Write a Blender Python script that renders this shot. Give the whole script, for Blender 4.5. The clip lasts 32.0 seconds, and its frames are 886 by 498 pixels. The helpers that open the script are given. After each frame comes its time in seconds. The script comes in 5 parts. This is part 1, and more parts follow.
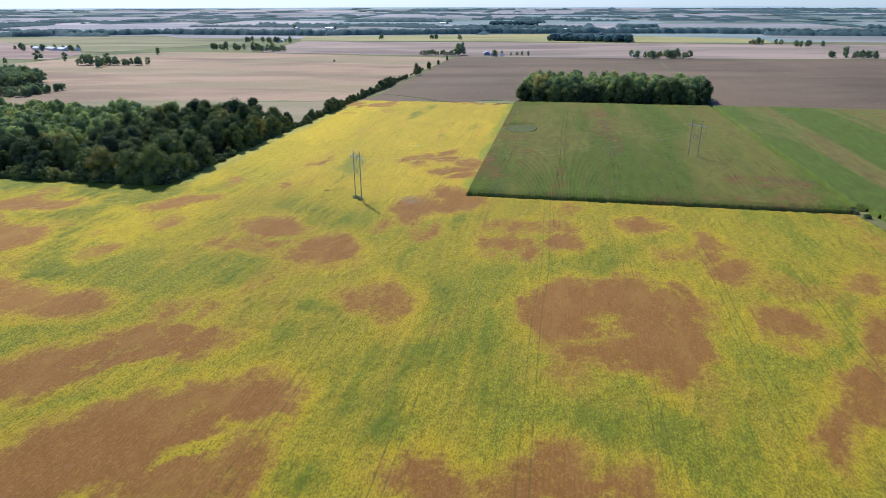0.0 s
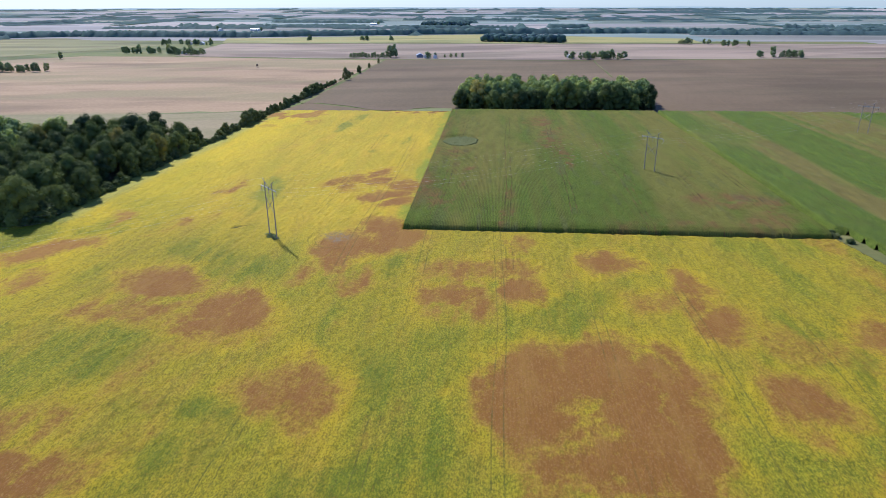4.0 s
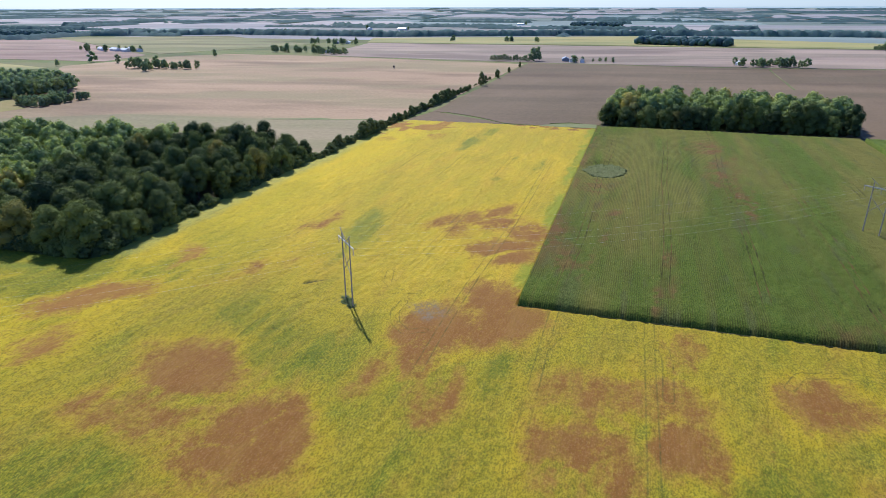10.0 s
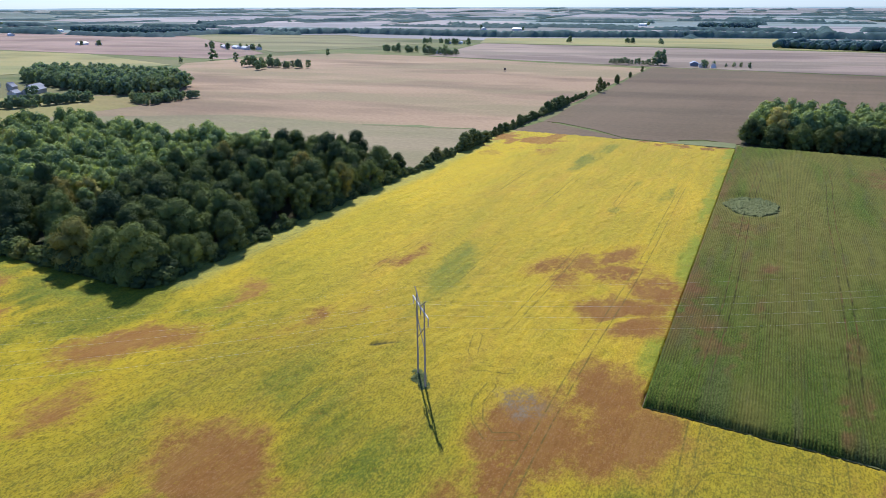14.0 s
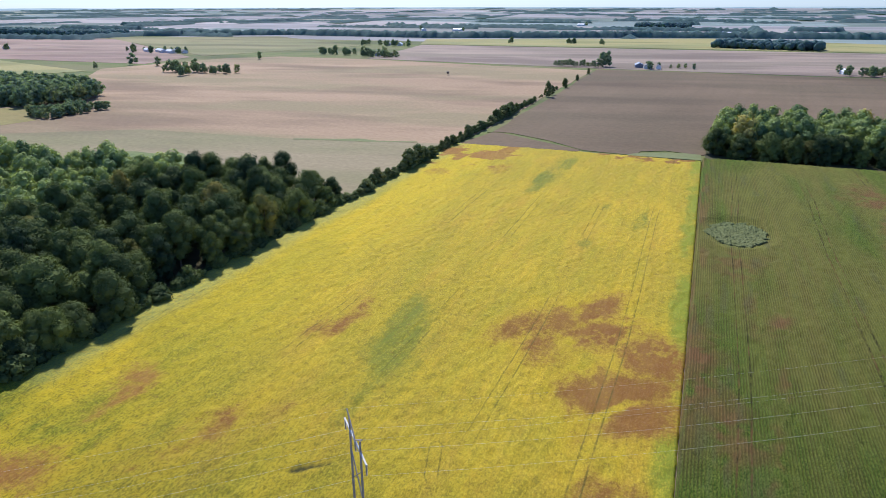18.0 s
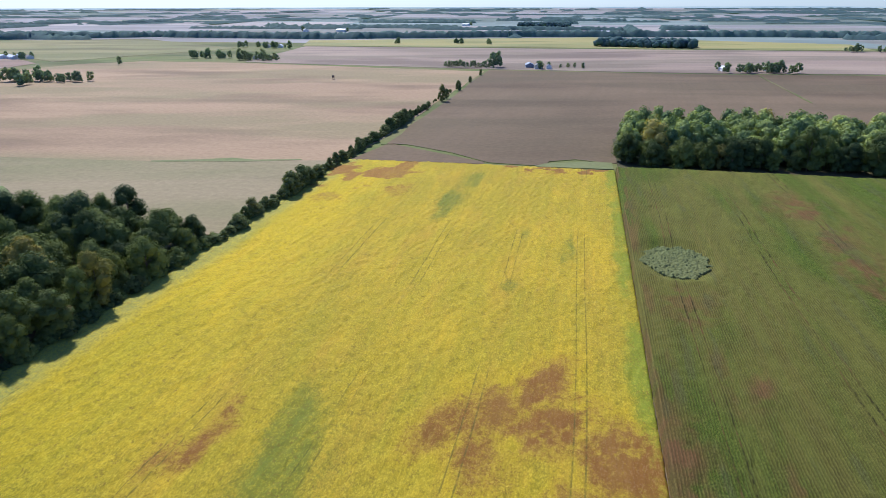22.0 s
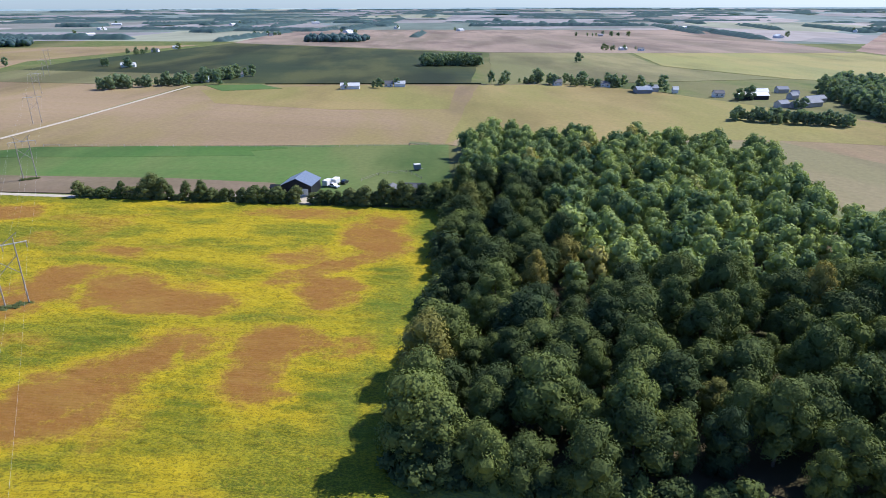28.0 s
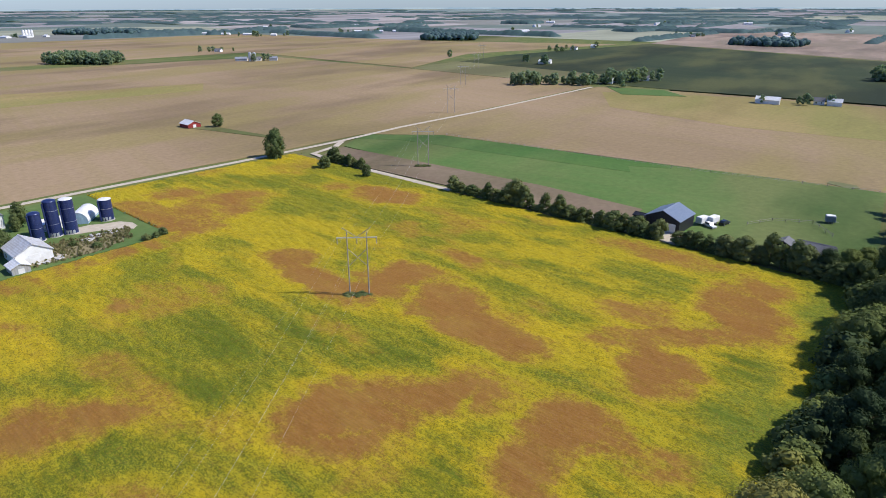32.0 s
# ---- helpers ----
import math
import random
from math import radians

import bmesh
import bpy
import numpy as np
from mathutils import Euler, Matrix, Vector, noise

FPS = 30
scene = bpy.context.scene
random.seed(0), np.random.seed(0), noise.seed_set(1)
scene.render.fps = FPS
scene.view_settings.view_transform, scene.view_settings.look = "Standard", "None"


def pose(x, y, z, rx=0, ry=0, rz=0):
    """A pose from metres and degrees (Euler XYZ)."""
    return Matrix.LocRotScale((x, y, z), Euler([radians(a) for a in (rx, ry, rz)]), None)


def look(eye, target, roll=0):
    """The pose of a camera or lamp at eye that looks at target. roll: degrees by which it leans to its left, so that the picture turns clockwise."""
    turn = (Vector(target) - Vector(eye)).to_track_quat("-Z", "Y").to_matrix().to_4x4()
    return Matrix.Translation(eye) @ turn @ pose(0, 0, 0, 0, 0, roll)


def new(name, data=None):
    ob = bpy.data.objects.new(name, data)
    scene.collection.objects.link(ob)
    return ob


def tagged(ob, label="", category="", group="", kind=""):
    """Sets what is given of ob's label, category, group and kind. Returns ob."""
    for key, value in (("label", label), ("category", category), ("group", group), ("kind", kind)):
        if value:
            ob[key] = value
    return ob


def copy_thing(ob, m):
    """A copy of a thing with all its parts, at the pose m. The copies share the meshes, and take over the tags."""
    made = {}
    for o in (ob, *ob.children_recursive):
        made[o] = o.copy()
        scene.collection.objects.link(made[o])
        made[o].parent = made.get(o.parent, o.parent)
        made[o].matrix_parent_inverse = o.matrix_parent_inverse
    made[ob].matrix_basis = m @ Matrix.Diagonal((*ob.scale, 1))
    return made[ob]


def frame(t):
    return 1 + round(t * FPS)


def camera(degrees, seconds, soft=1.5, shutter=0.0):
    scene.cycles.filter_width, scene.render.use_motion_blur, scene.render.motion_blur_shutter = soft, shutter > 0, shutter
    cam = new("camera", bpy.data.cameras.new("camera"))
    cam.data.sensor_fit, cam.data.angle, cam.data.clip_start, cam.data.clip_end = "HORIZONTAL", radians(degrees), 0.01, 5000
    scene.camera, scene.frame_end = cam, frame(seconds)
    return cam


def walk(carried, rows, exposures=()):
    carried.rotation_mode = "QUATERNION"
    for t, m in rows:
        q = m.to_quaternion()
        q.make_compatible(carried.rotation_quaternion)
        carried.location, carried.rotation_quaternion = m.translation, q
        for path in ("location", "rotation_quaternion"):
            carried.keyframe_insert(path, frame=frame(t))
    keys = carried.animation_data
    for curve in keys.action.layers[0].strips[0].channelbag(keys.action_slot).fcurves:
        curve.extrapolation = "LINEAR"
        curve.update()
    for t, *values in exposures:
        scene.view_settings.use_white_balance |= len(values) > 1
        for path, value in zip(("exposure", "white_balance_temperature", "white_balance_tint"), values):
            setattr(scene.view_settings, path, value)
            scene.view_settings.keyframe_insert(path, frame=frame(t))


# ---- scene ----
cam = camera(70.10, 32.0, soft=0.7)
PITCH, LEAN = -21.20, -0.16
PATH = [  # seconds, x, y, z, yaw
    (0.0, 31.95, -223.53, 66.86, 10.43),
    (0.5, 31.41, -219.07, 66.91, 10.41),
    (1.0, 30.87, -214.63, 66.96, 10.38),
    (1.5, 30.26, -210.16, 67.00, 9.30),
    (2.0, 29.60, -205.69, 67.02, 6.29),
    (2.5, 28.94, -201.16, 67.00, 4.66),
    (3.0, 28.41, -196.57, 66.96, 4.62),
    (3.5, 28.01, -191.96, 66.95, 4.62),
    (5.5, 26.73, -173.68, 66.90, 4.50),
    (6.0, 26.44, -169.22, 66.87, 4.51),
    (6.5, 26.07, -164.78, 66.87, 4.46),
    (7.0, 25.73, -160.33, 66.88, 4.45),
    (7.5, 25.44, -155.80, 66.91, 4.44),
    (8.0, 25.16, -151.32, 66.89, 4.46),
    (8.5, 24.81, -146.76, 66.88, 5.03),
    (9.0, 24.29, -142.27, 66.87, 8.62),
    (9.5, 23.61, -137.76, 66.87, 13.03),
    (10.0, 22.87, -133.27, 66.83, 17.27),
    (10.5, 22.00, -128.74, 66.84, 21.54),
    (11.0, 20.94, -124.33, 66.82, 25.26),
    (11.5, 19.69, -119.99, 66.77, 26.58),
    (12.0, 18.24, -115.72, 66.69, 27.17),
    (12.5, 16.63, -111.42, 66.61, 27.22),
    (13.0, 14.91, -107.25, 66.50, 27.20),
    (13.5, 13.10, -103.11, 66.45, 27.15),
    (15.5, 5.46, -86.78, 66.47, 26.85),
    (16.0, 3.48, -82.70, 66.51, 24.40),
    (16.5, 1.44, -78.71, 66.54, 22.01),
    (17.0, -0.53, -74.67, 66.57, 21.98),
    (17.5, -2.40, -70.55, 66.59, 21.94),
    (18.0, -4.31, -66.38, 66.61, 21.92),
    (18.5, -6.16, -62.16, 66.56, 21.93),
    (19.0, -7.94, -57.77, 66.45, 20.75),
    (19.5, -9.66, -53.34, 66.26, 17.69),
    (20.0, -11.34, -48.84, 66.05, 14.71),
    (20.5, -12.92, -44.29, 65.82, 12.25),
    (21.0, -14.38, -39.68, 65.61, 12.11),
    (21.5, -15.70, -35.09, 65.40, 12.07),
    (22.0, -16.89, -30.52, 65.22, 12.05),
    (22.5, -18.04, -26.03, 65.11, 12.03),
    (23.0, -19.29, -21.60, 65.11, 13.60),
    (23.5, -20.61, -17.42, 65.15, 16.33),
    (24.0, -22.15, -13.49, 65.30, 24.19),
    (24.5, -24.14, -9.81, 65.56, 32.77),
    (26.5, -34.00, 3.86, 66.73, 68.18),
    (27.0, -36.96, 6.96, 67.08, 77.72),
    (27.5, -40.30, 9.49, 67.49, 86.96),
    (28.0, -43.96, 11.47, 67.89, 96.46),
    (28.5, -47.77, 12.85, 68.25, 105.26),
    (29.0, -51.65, 13.61, 68.59, 112.84),
    (29.5, -55.53, 13.79, 68.86, 119.46),
    (30.0, -59.46, 13.43, 69.09, 125.56),
    (30.5, -63.35, 12.51, 69.26, 130.23),
    (31.0, -67.05, 11.04, 69.32, 131.20),
    (31.5, -70.57, 9.19, 69.31, 131.56),
    (32.0, -74.05, 7.14, 69.31, 131.80),
]
walk(cam, [(t, pose(x, y, z, 90 + PITCH, 0, yaw) @ pose(0, 0, 0, 0, 0, LEAN)) for t, x, y, z, yaw in PATH], ((0.0, 0.25, 6050, 10), (24.0, 0.25, 6050, 10), (26.5, 0.32, 6100, 10), (28.5, 0.30, 6200, 10), (30.5, 0.15, 6450, 10), (32.0, 0.07, 6500, 10)))

# ---- sky and sun ----
SUN_DIR = Vector((-0.59, 0.81, 1.03)).normalized()
world = bpy.data.worlds.new("sky")
scene.world = world
world.use_nodes = True
wn = world.node_tree.nodes
sky = wn.new("ShaderNodeTexSky")
sky.sky_type, sky.sun_disc = "NISHITA", False
sky.sun_elevation, sky.sun_rotation = radians(45.8), radians(324)
sky.altitude, sky.air_density, sky.dust_density, sky.ozone_density = 200, 1.0, 0.35, 2.0
wn["Background"].inputs["Strength"].default_value = 0.10
tint = wn.new("ShaderNodeMix")
tint.data_type, tint.blend_type = "RGBA", "MULTIPLY"
tint.inputs[0].default_value, tint.inputs[7].default_value = 1.0, (0.70, 0.92, 1.48, 1)
world.node_tree.links.new(sky.outputs[0], tint.inputs[6])
world.node_tree.links.new(tint.outputs[2], wn["Background"].inputs["Color"])
sun = new("sun", bpy.data.lights.new("sun", "SUN"))
sun.data.energy, sun.data.angle, sun.data.color = 4.9, radians(0.55), (1.0, 0.955, 0.88)
sun.matrix_world = look(SUN_DIR * 300, (0, 0, 0))


# ---- materials ----
def nodes_of(name, rough=0.9, spec=0.2, metal=0.0):
    m = bpy.data.materials.new(name)
    m.use_nodes = True
    nt = m.node_tree
    b = nt.nodes["Principled BSDF"]
    b.inputs["Roughness"].default_value = rough
    b.inputs["Specular IOR Level"].default_value = spec
    b.inputs["Metallic"].default_value = metal
    return m, nt, b


def place(nt, scale=(1, 1, 1), turn=0.0, source="Object"):
    c = nt.nodes.new("ShaderNodeTexCoord")
    g = nt.nodes.new("ShaderNodeMapping")
    g.vector_type = "TEXTURE"
    g.inputs["Scale"].default_value = tuple(1 / s for s in scale)
    g.inputs["Rotation"].default_value = (0, 0, radians(turn))
    nt.links.new(c.outputs[source], g.inputs["Vector"])
    return g.outputs[0]


def noise_of(nt, vec, scale, detail=4, rough=0.6):
    n = nt.nodes.new("ShaderNodeTexNoise")
    n.inputs["Scale"].default_value = scale
    n.inputs["Detail"].default_value = detail
    n.inputs["Roughness"].default_value = rough
    nt.links.new(vec, n.inputs["Vector"])
    return n.outputs["Fac"]


def remap(nt, fac, lo, hi, out_lo=0.0, out_hi=1.0):
    r = nt.nodes.new("ShaderNodeMapRange")
    for k, v in zip(("From Min", "From Max", "To Min", "To Max"), (lo, hi, out_lo, out_hi)):
        r.inputs[k].default_value = v
    nt.links.new(fac, r.inputs["Value"])
    return r.outputs["Result"]


def mix(nt, fac, a, b, mode="MIX"):
    x = nt.nodes.new("ShaderNodeMix")
    x.data_type, x.blend_type = "RGBA", mode
    for v, k in ((fac, 0), (a, 6), (b, 7)):
        if isinstance(v, (int, float)):
            x.inputs[k].default_value = v
        elif isinstance(v, tuple):
            x.inputs[k].default_value = (*v, 1) if len(v) == 3 else v
        else:
            nt.links.new(v, x.inputs[k])
    return x.outputs[2]


def times(nt, a, b, op="MULTIPLY"):
    x = nt.nodes.new("ShaderNodeMath")
    x.operation = op
    for k, v in enumerate((a, b)):
        if isinstance(v, (int, float)):
            x.inputs[k].default_value = v
        else:
            nt.links.new(v, x.inputs[k])
    return x.outputs[0]


def attribute(nt, name):
    a = nt.nodes.new("ShaderNodeAttribute")
    a.attribute_name = name
    return a.outputs["Fac"]


def bump(nt, b, height, strength=0.5, distance=0.1):
    n = nt.nodes.new("ShaderNodeBump")
    n.inputs["Strength"].default_value, n.inputs["Distance"].default_value = strength, distance
    nt.links.new(height, n.inputs["Height"])
    nt.links.new(n.outputs[0], b.inputs["Normal"])


def field_mat(name, a, c, d, turn=0.0, big=0.006, fine=0.35, streak=0.22, band=0.11, stain=1.0):
    """A far field: two tones in broad drifts, streaks along its rows, fine grain."""
    m, nt, b = nodes_of(name, 0.88, 0.13)
    v = place(nt)
    drift = remap(nt, noise_of(nt, place(nt, (0.45, 1.0, 1.0), turn), big, 4, 0.5), 0.38, 0.62)
    col = mix(nt, drift, a, c)
    rows = remap(nt, noise_of(nt, place(nt, (0.02, 1.0, 1.0), turn), band, 4, 0.7), 0.42, 0.66, 0.0, streak)
    col = mix(nt, rows, col, d)
    smudge = remap(nt, noise_of(nt, place(nt, (0.3, 1.0, 1.0), 12), 0.011, 4, 0.55), 0.45, 0.57, 0.0, 0.85 * stain)
    col = mix(nt, smudge, col, d)
    # Dark smudges: crop mottling, with cloud shadow painted into the bean fields.
    dark_smudge = remap(nt, noise_of(nt, place(nt, (0.4, 1.0, 1.0), 8), 0.009, 4, 0.55), 0.49, 0.62, 0.0, 0.8 * stain)
    col = mix(nt, dark_smudge, col, tuple(q * 0.58 for q in a))
    grain = remap(nt, noise_of(nt, v, fine, 6, 0.7), 0.3, 0.7, 0.86, 1.14)
    gray = nt.nodes.new("ShaderNodeCombineColor")
    for k in range(3):
        nt.links.new(grain, gray.inputs[k])
    nt.links.new(mix(nt, 1.0, col, gray.outputs[0], "MULTIPLY"), b.inputs["Base Color"])
    bump(nt, b, noise_of(nt, v, fine * 2, 3), 0.12, 0.12)
    return m


def plain_mat(name, a, c, scale=1.0, rough=0.8, metal=0.0, spec=0.3, relief=0.02):
    m, nt, b = nodes_of(name, rough, spec, metal)
    v = place(nt)
    f = remap(nt, noise_of(nt, v, scale, 6, 0.65), 0.35, 0.65)
    g = remap(nt, noise_of(nt, v, scale * 9, 3, 0.6), 0.3, 0.7, 0.0, 0.5)
    nt.links.new(mix(nt, g, mix(nt, f, a, c), a), b.inputs["Base Color"])
    bump(nt, b, noise_of(nt, v, scale * 6, 3), 0.4, relief)
    return m


def ribbed_mat(name, a, c, pitch=0.3, rough=0.45, metal=0.3, axis=0):
    """Ribbed sheet metal with some streaks of rust or dirt."""
    m, nt, b = nodes_of(name, rough, 0.4, metal)
    v = place(nt)
    sep = nt.nodes.new("ShaderNodeSeparateXYZ")
    nt.links.new(v, sep.inputs[0])
    saw = times(nt, times(nt, sep.outputs[axis], 6.2832 / pitch), 0.0, "SINE")
    dirt = remap(nt, noise_of(nt, place(nt, (1, 1, 0.15)), 0.9, 5, 0.7), 0.4, 0.75)
    nt.links.new(mix(nt, dirt, a, c), b.inputs["Base Color"])
    bump(nt, b, saw, 0.5, 0.03)
    return m


def leaf_mat(name, a, c, gold, shift=0.0, per="object", thin=0.25, sheen=0.05):
    """Leaves: green drifting from tree to tree, a few trees turning yellow or orange."""
    m, nt, b = nodes_of(name, 0.65, sheen)
    if per == "object":
        rnd = nt.nodes.new("ShaderNodeObjectInfo").outputs["Random"]
    else:
        rnd = attribute(nt, "tree")
    isl = nt.nodes.new("ShaderNodeNewGeometry").outputs["Random Per Island"]
    col = mix(nt, rnd, a, c)
    turn = remap(nt, times(nt, times(nt, rnd, 7.31), 1.0, "MODULO"), 0.93 + shift, 1.0)
    col = mix(nt, turn, col, gold)
    tone = remap(nt, isl, 0.0, 1.0, 0.92, 1.08)
    gray = nt.nodes.new("ShaderNodeCombineColor")
    for k in range(3):
        nt.links.new(tone, gray.inputs[k])
    col = mix(nt, 1.0, col, gray.outputs[0], "MULTIPLY")
    nt.links.new(col, b.inputs["Base Color"])
    tr = nt.nodes.new("ShaderNodeBsdfTranslucent")
    nt.links.new(mix(nt, 1.0, col, (1.0, 1.05, 0.5), "MULTIPLY"), tr.inputs["Color"])
    mx = nt.nodes.new("ShaderNodeMixShader")
    mx.inputs[0].default_value = thin
    nt.links.new(b.outputs[0], mx.inputs[1])
    nt.links.new(tr.outputs[0], mx.inputs[2])
    nt.links.new(mx.outputs[0], nt.nodes["Material Output"].inputs[0])
    return m


LEAF = leaf_mat("leaves", (0.042, 0.066, 0.031), (0.168, 0.202, 0.058), (0.30, 0.25, 0.065), 0.02, thin=0.14, sheen=0.03)
# Brighter copy of LEAF: sunlit tops and haze at the wood's back, in colour.
LEAF_STUFF = leaf_mat("leaves_joined", (0.135, 0.200, 0.088), (0.385, 0.440, 0.150), (0.45, 0.38, 0.12), 0.02, per="tree", thin=0.28)
LEAF_GREEN = leaf_mat("leaves_green", (0.105, 0.142, 0.052), (0.185, 0.208, 0.080), (0.20, 0.205, 0.08), thin=0.25)
# Clump leaves lightened in colour, in place of haze over far trees.
LEAF_CLUMP = leaf_mat("leaves_clump", (0.185, 0.260, 0.170), (0.270, 0.330, 0.195), (0.30, 0.33, 0.17), per="tree", thin=0.5)
# Far leaves carry distance haze in their colour: paler and bluer than green.
LEAF_HAZED = leaf_mat("leaves_hazed", (0.148, 0.235, 0.262), (0.200, 0.302, 0.330), (0.21, 0.29, 0.29), per="tree", thin=0.65, sheen=0.02)
BARK = plain_mat("bark", (0.11, 0.085, 0.06), (0.17, 0.14, 0.11), 2.0)
POLE = plain_mat("weathered_wood", (0.30, 0.26, 0.22), (0.42, 0.38, 0.34), 1.5)
GALV = plain_mat("galvanised_steel", (0.50, 0.51, 0.52), (0.62, 0.63, 0.64), 2.0, 0.45, 0.6)
TAN = field_mat("tan_beans", (0.312, 0.210, 0.126), (0.382, 0.260, 0.156), (0.240, 0.192, 0.100), 12, streak=0.12, stain=1.0)
TAN_OLIVE = field_mat("olive_beans", (0.245, 0.198, 0.112), (0.300, 0.235, 0.140), (0.205, 0.185, 0.090), 20)
TAN_W = field_mat("tan_stubble", (0.260, 0.185, 0.106), (0.334, 0.238, 0.142), (0.252, 0.204, 0.072), 80, stain=0.75)
PINK = field_mat("pink_beans", (0.31, 0.205, 0.160), (0.36, 0.25, 0.195), (0.25, 0.185, 0.13), 20)
BROWN = field_mat("brown_beans", (0.138, 0.096, 0.056), (0.184, 0.128, 0.076), (0.112, 0.086, 0.048), 85, stain=0.7)
BROWN_E = field_mat("brown_beans_pale", (0.27, 0.20, 0.155), (0.35, 0.265, 0.20), (0.21, 0.17, 0.12), 5)
OLIVE = field_mat("olive_field", (0.20, 0.185, 0.085), (0.27, 0.235, 0.11), (0.17, 0.17, 0.07), 10)
YELLOW = field_mat("yellow_field", (0.28, 0.27, 0.095), (0.23, 0.235, 0.095), (0.33, 0.28, 0.11), 15)
GOLD = field_mat("gold_beans", (0.278, 0.218, 0.082), (0.335, 0.248, 0.108), (0.205, 0.205, 0.056), 80, stain=0.7)
FAR_ROOF = plain_mat("weathered_roof", (0.22, 0.24, 0.28), (0.30, 0.31, 0.34), 0.4)
DKGREEN = field_mat("dark_corn", (0.030, 0.045, 0.020), (0.048, 0.062, 0.024), (0.085, 0.09, 0.032), 85)
EASTCORN = field_mat("east_corn", (0.072, 0.098, 0.026), (0.105, 0.120, 0.034), (0.215, 0.160, 0.060), 90, 0.012, 0.5, 0.9, 0.04, 0.3)
PASTURE = field_mat("pasture_grass", (0.082, 0.158, 0.038), (0.112, 0.178, 0.048), (0.150, 0.170, 0.058), 95, 0.03)
PASTURE_DK = field_mat("long_grass", (0.060, 0.135, 0.030), (0.080, 0.155, 0.035), (0.115, 0.165, 0.05), 95, 0.03)
SWALE = field_mat("damp_grass", (0.115, 0.168, 0.050), (0.165, 0.192, 0.072), (0.210, 0.188, 0.098), 20, 0.05)
GRASS = field_mat("rough_grass", (0.10, 0.135, 0.035), (0.15, 0.165, 0.05), (0.17, 0.155, 0.065), 30, 0.08)
SOIL = field_mat("bare_soil", (0.185, 0.135, 0.09), (0.235, 0.175, 0.12), (0.14, 0.12, 0.06), 95, 0.03)
GRAVEL = plain_mat("gravel", (0.44, 0.375, 0.285), (0.56, 0.49, 0.385), 0.5)
WHITE = plain_mat("white_paint", (0.78, 0.78, 0.76), (0.62, 0.60, 0.56), 0.5)
DARK = plain_mat("doorway_shade", (0.02, 0.02, 0.022), (0.035, 0.034, 0.032), 1.0)
BLUE_STEEL = ribbed_mat("navy_enamel", (0.018, 0.030, 0.105), (0.035, 0.05, 0.13), 1.45, 0.30, 0.1, 2)
WHITE_STEEL = ribbed_mat("white_sheet", (0.74, 0.75, 0.75), (0.60, 0.58, 0.54), 0.6, 0.4, 0.0)
GREY_STEEL = ribbed_mat("grey_sheet", (0.44, 0.46, 0.49), (0.36, 0.33, 0.30), 0.6, 0.4, 0.25)
BLUE_ROOF = ribbed_mat("blue_grey_sheet", (0.17, 0.21, 0.275), (0.20, 0.235, 0.29), 0.5, 0.4, 0.2, 1)
BLACK_STEEL = ribbed_mat("black_sheet", (0.014, 0.015, 0.020), (0.025, 0.025, 0.03), 0.5, 0.5, 0.0)
RED_PAINT = plain_mat("barn_red", (0.30, 0.035, 0.03), (0.22, 0.04, 0.035), 0.6)
SHINGLE = plain_mat("grey_shingles", (0.13, 0.13, 0.14), (0.19, 0.19, 0.20), 1.2)
CONCRETE = plain_mat("pale_concrete", (0.46, 0.44, 0.41), (0.56, 0.54, 0.50), 0.7)
GLASS, gnt, gb = nodes_of("window_glass", 0.08, 0.6)
gb.inputs["Base Color"].default_value = (0.03, 0.04, 0.05, 1)
RUBBER = plain_mat("rubber", (0.02, 0.02, 0.02), (0.035, 0.035, 0.035), 3.0)
LITTER = field_mat("leaf_litter", (0.07, 0.055, 0.03), (0.10, 0.08, 0.04), (0.06, 0.07, 0.03), 20, 0.05)
YARD = field_mat("yard_grass", (0.085, 0.150, 0.042), (0.120, 0.175, 0.052), (0.18, 0.18, 0.085), 20, 0.06)
SCRUB = field_mat("yard_scrub", (0.17, 0.155, 0.07), (0.25, 0.21, 0.115), (0.12, 0.14, 0.055), 60, 0.12, 0.8)
ARM = plain_mat("bleached_wood", (0.52, 0.50, 0.47), (0.64, 0.62, 0.59), 1.5)
WIRE = plain_mat("bare_aluminium", (0.50, 0.50, 0.50), (0.60, 0.60, 0.59), 1.0, 0.7)
YARD_WEED = leaf_mat("yard_weeds", (0.15, 0.165, 0.065), (0.27, 0.235, 0.115), (0.32, 0.25, 0.14), per="tree")


# ---- mesh tools ----
def mesh_from(name, verts, faces, material, smooth=False):
    me = bpy.data.meshes.new(name)
    me.from_pydata([tuple(v) for v in verts], [], [tuple(f) for f in faces])
    me.materials.append(material)
    if smooth:
        me.shade_smooth()
    return me


def quads_np(name, verts, quads, material, attrs=()):
    """A big mesh of quads from arrays, with named numbers on its corners."""
    me = bpy.data.meshes.new(name)
    me.vertices.add(len(verts))
    me.vertices.foreach_set("co", np.ascontiguousarray(verts, dtype=np.float32).ravel())
    n = quads.shape[1]
    me.loops.add(quads.size)
    me.loops.foreach_set("vertex_index", np.ascontiguousarray(quads, dtype=np.int32).ravel())
    me.polygons.add(len(quads))
    me.polygons.foreach_set("loop_start", np.arange(0, quads.size, n, dtype=np.int32))
    me.polygons.foreach_set("loop_total", np.full(len(quads), n, dtype=np.int32))
    me.update(calc_edges=True)
    for key, values in attrs:
        me.attributes.new(key, "FLOAT", "POINT").data.foreach_set("value", np.ascontiguousarray(values, dtype=np.float32))
    me.materials.append(material)
    return me


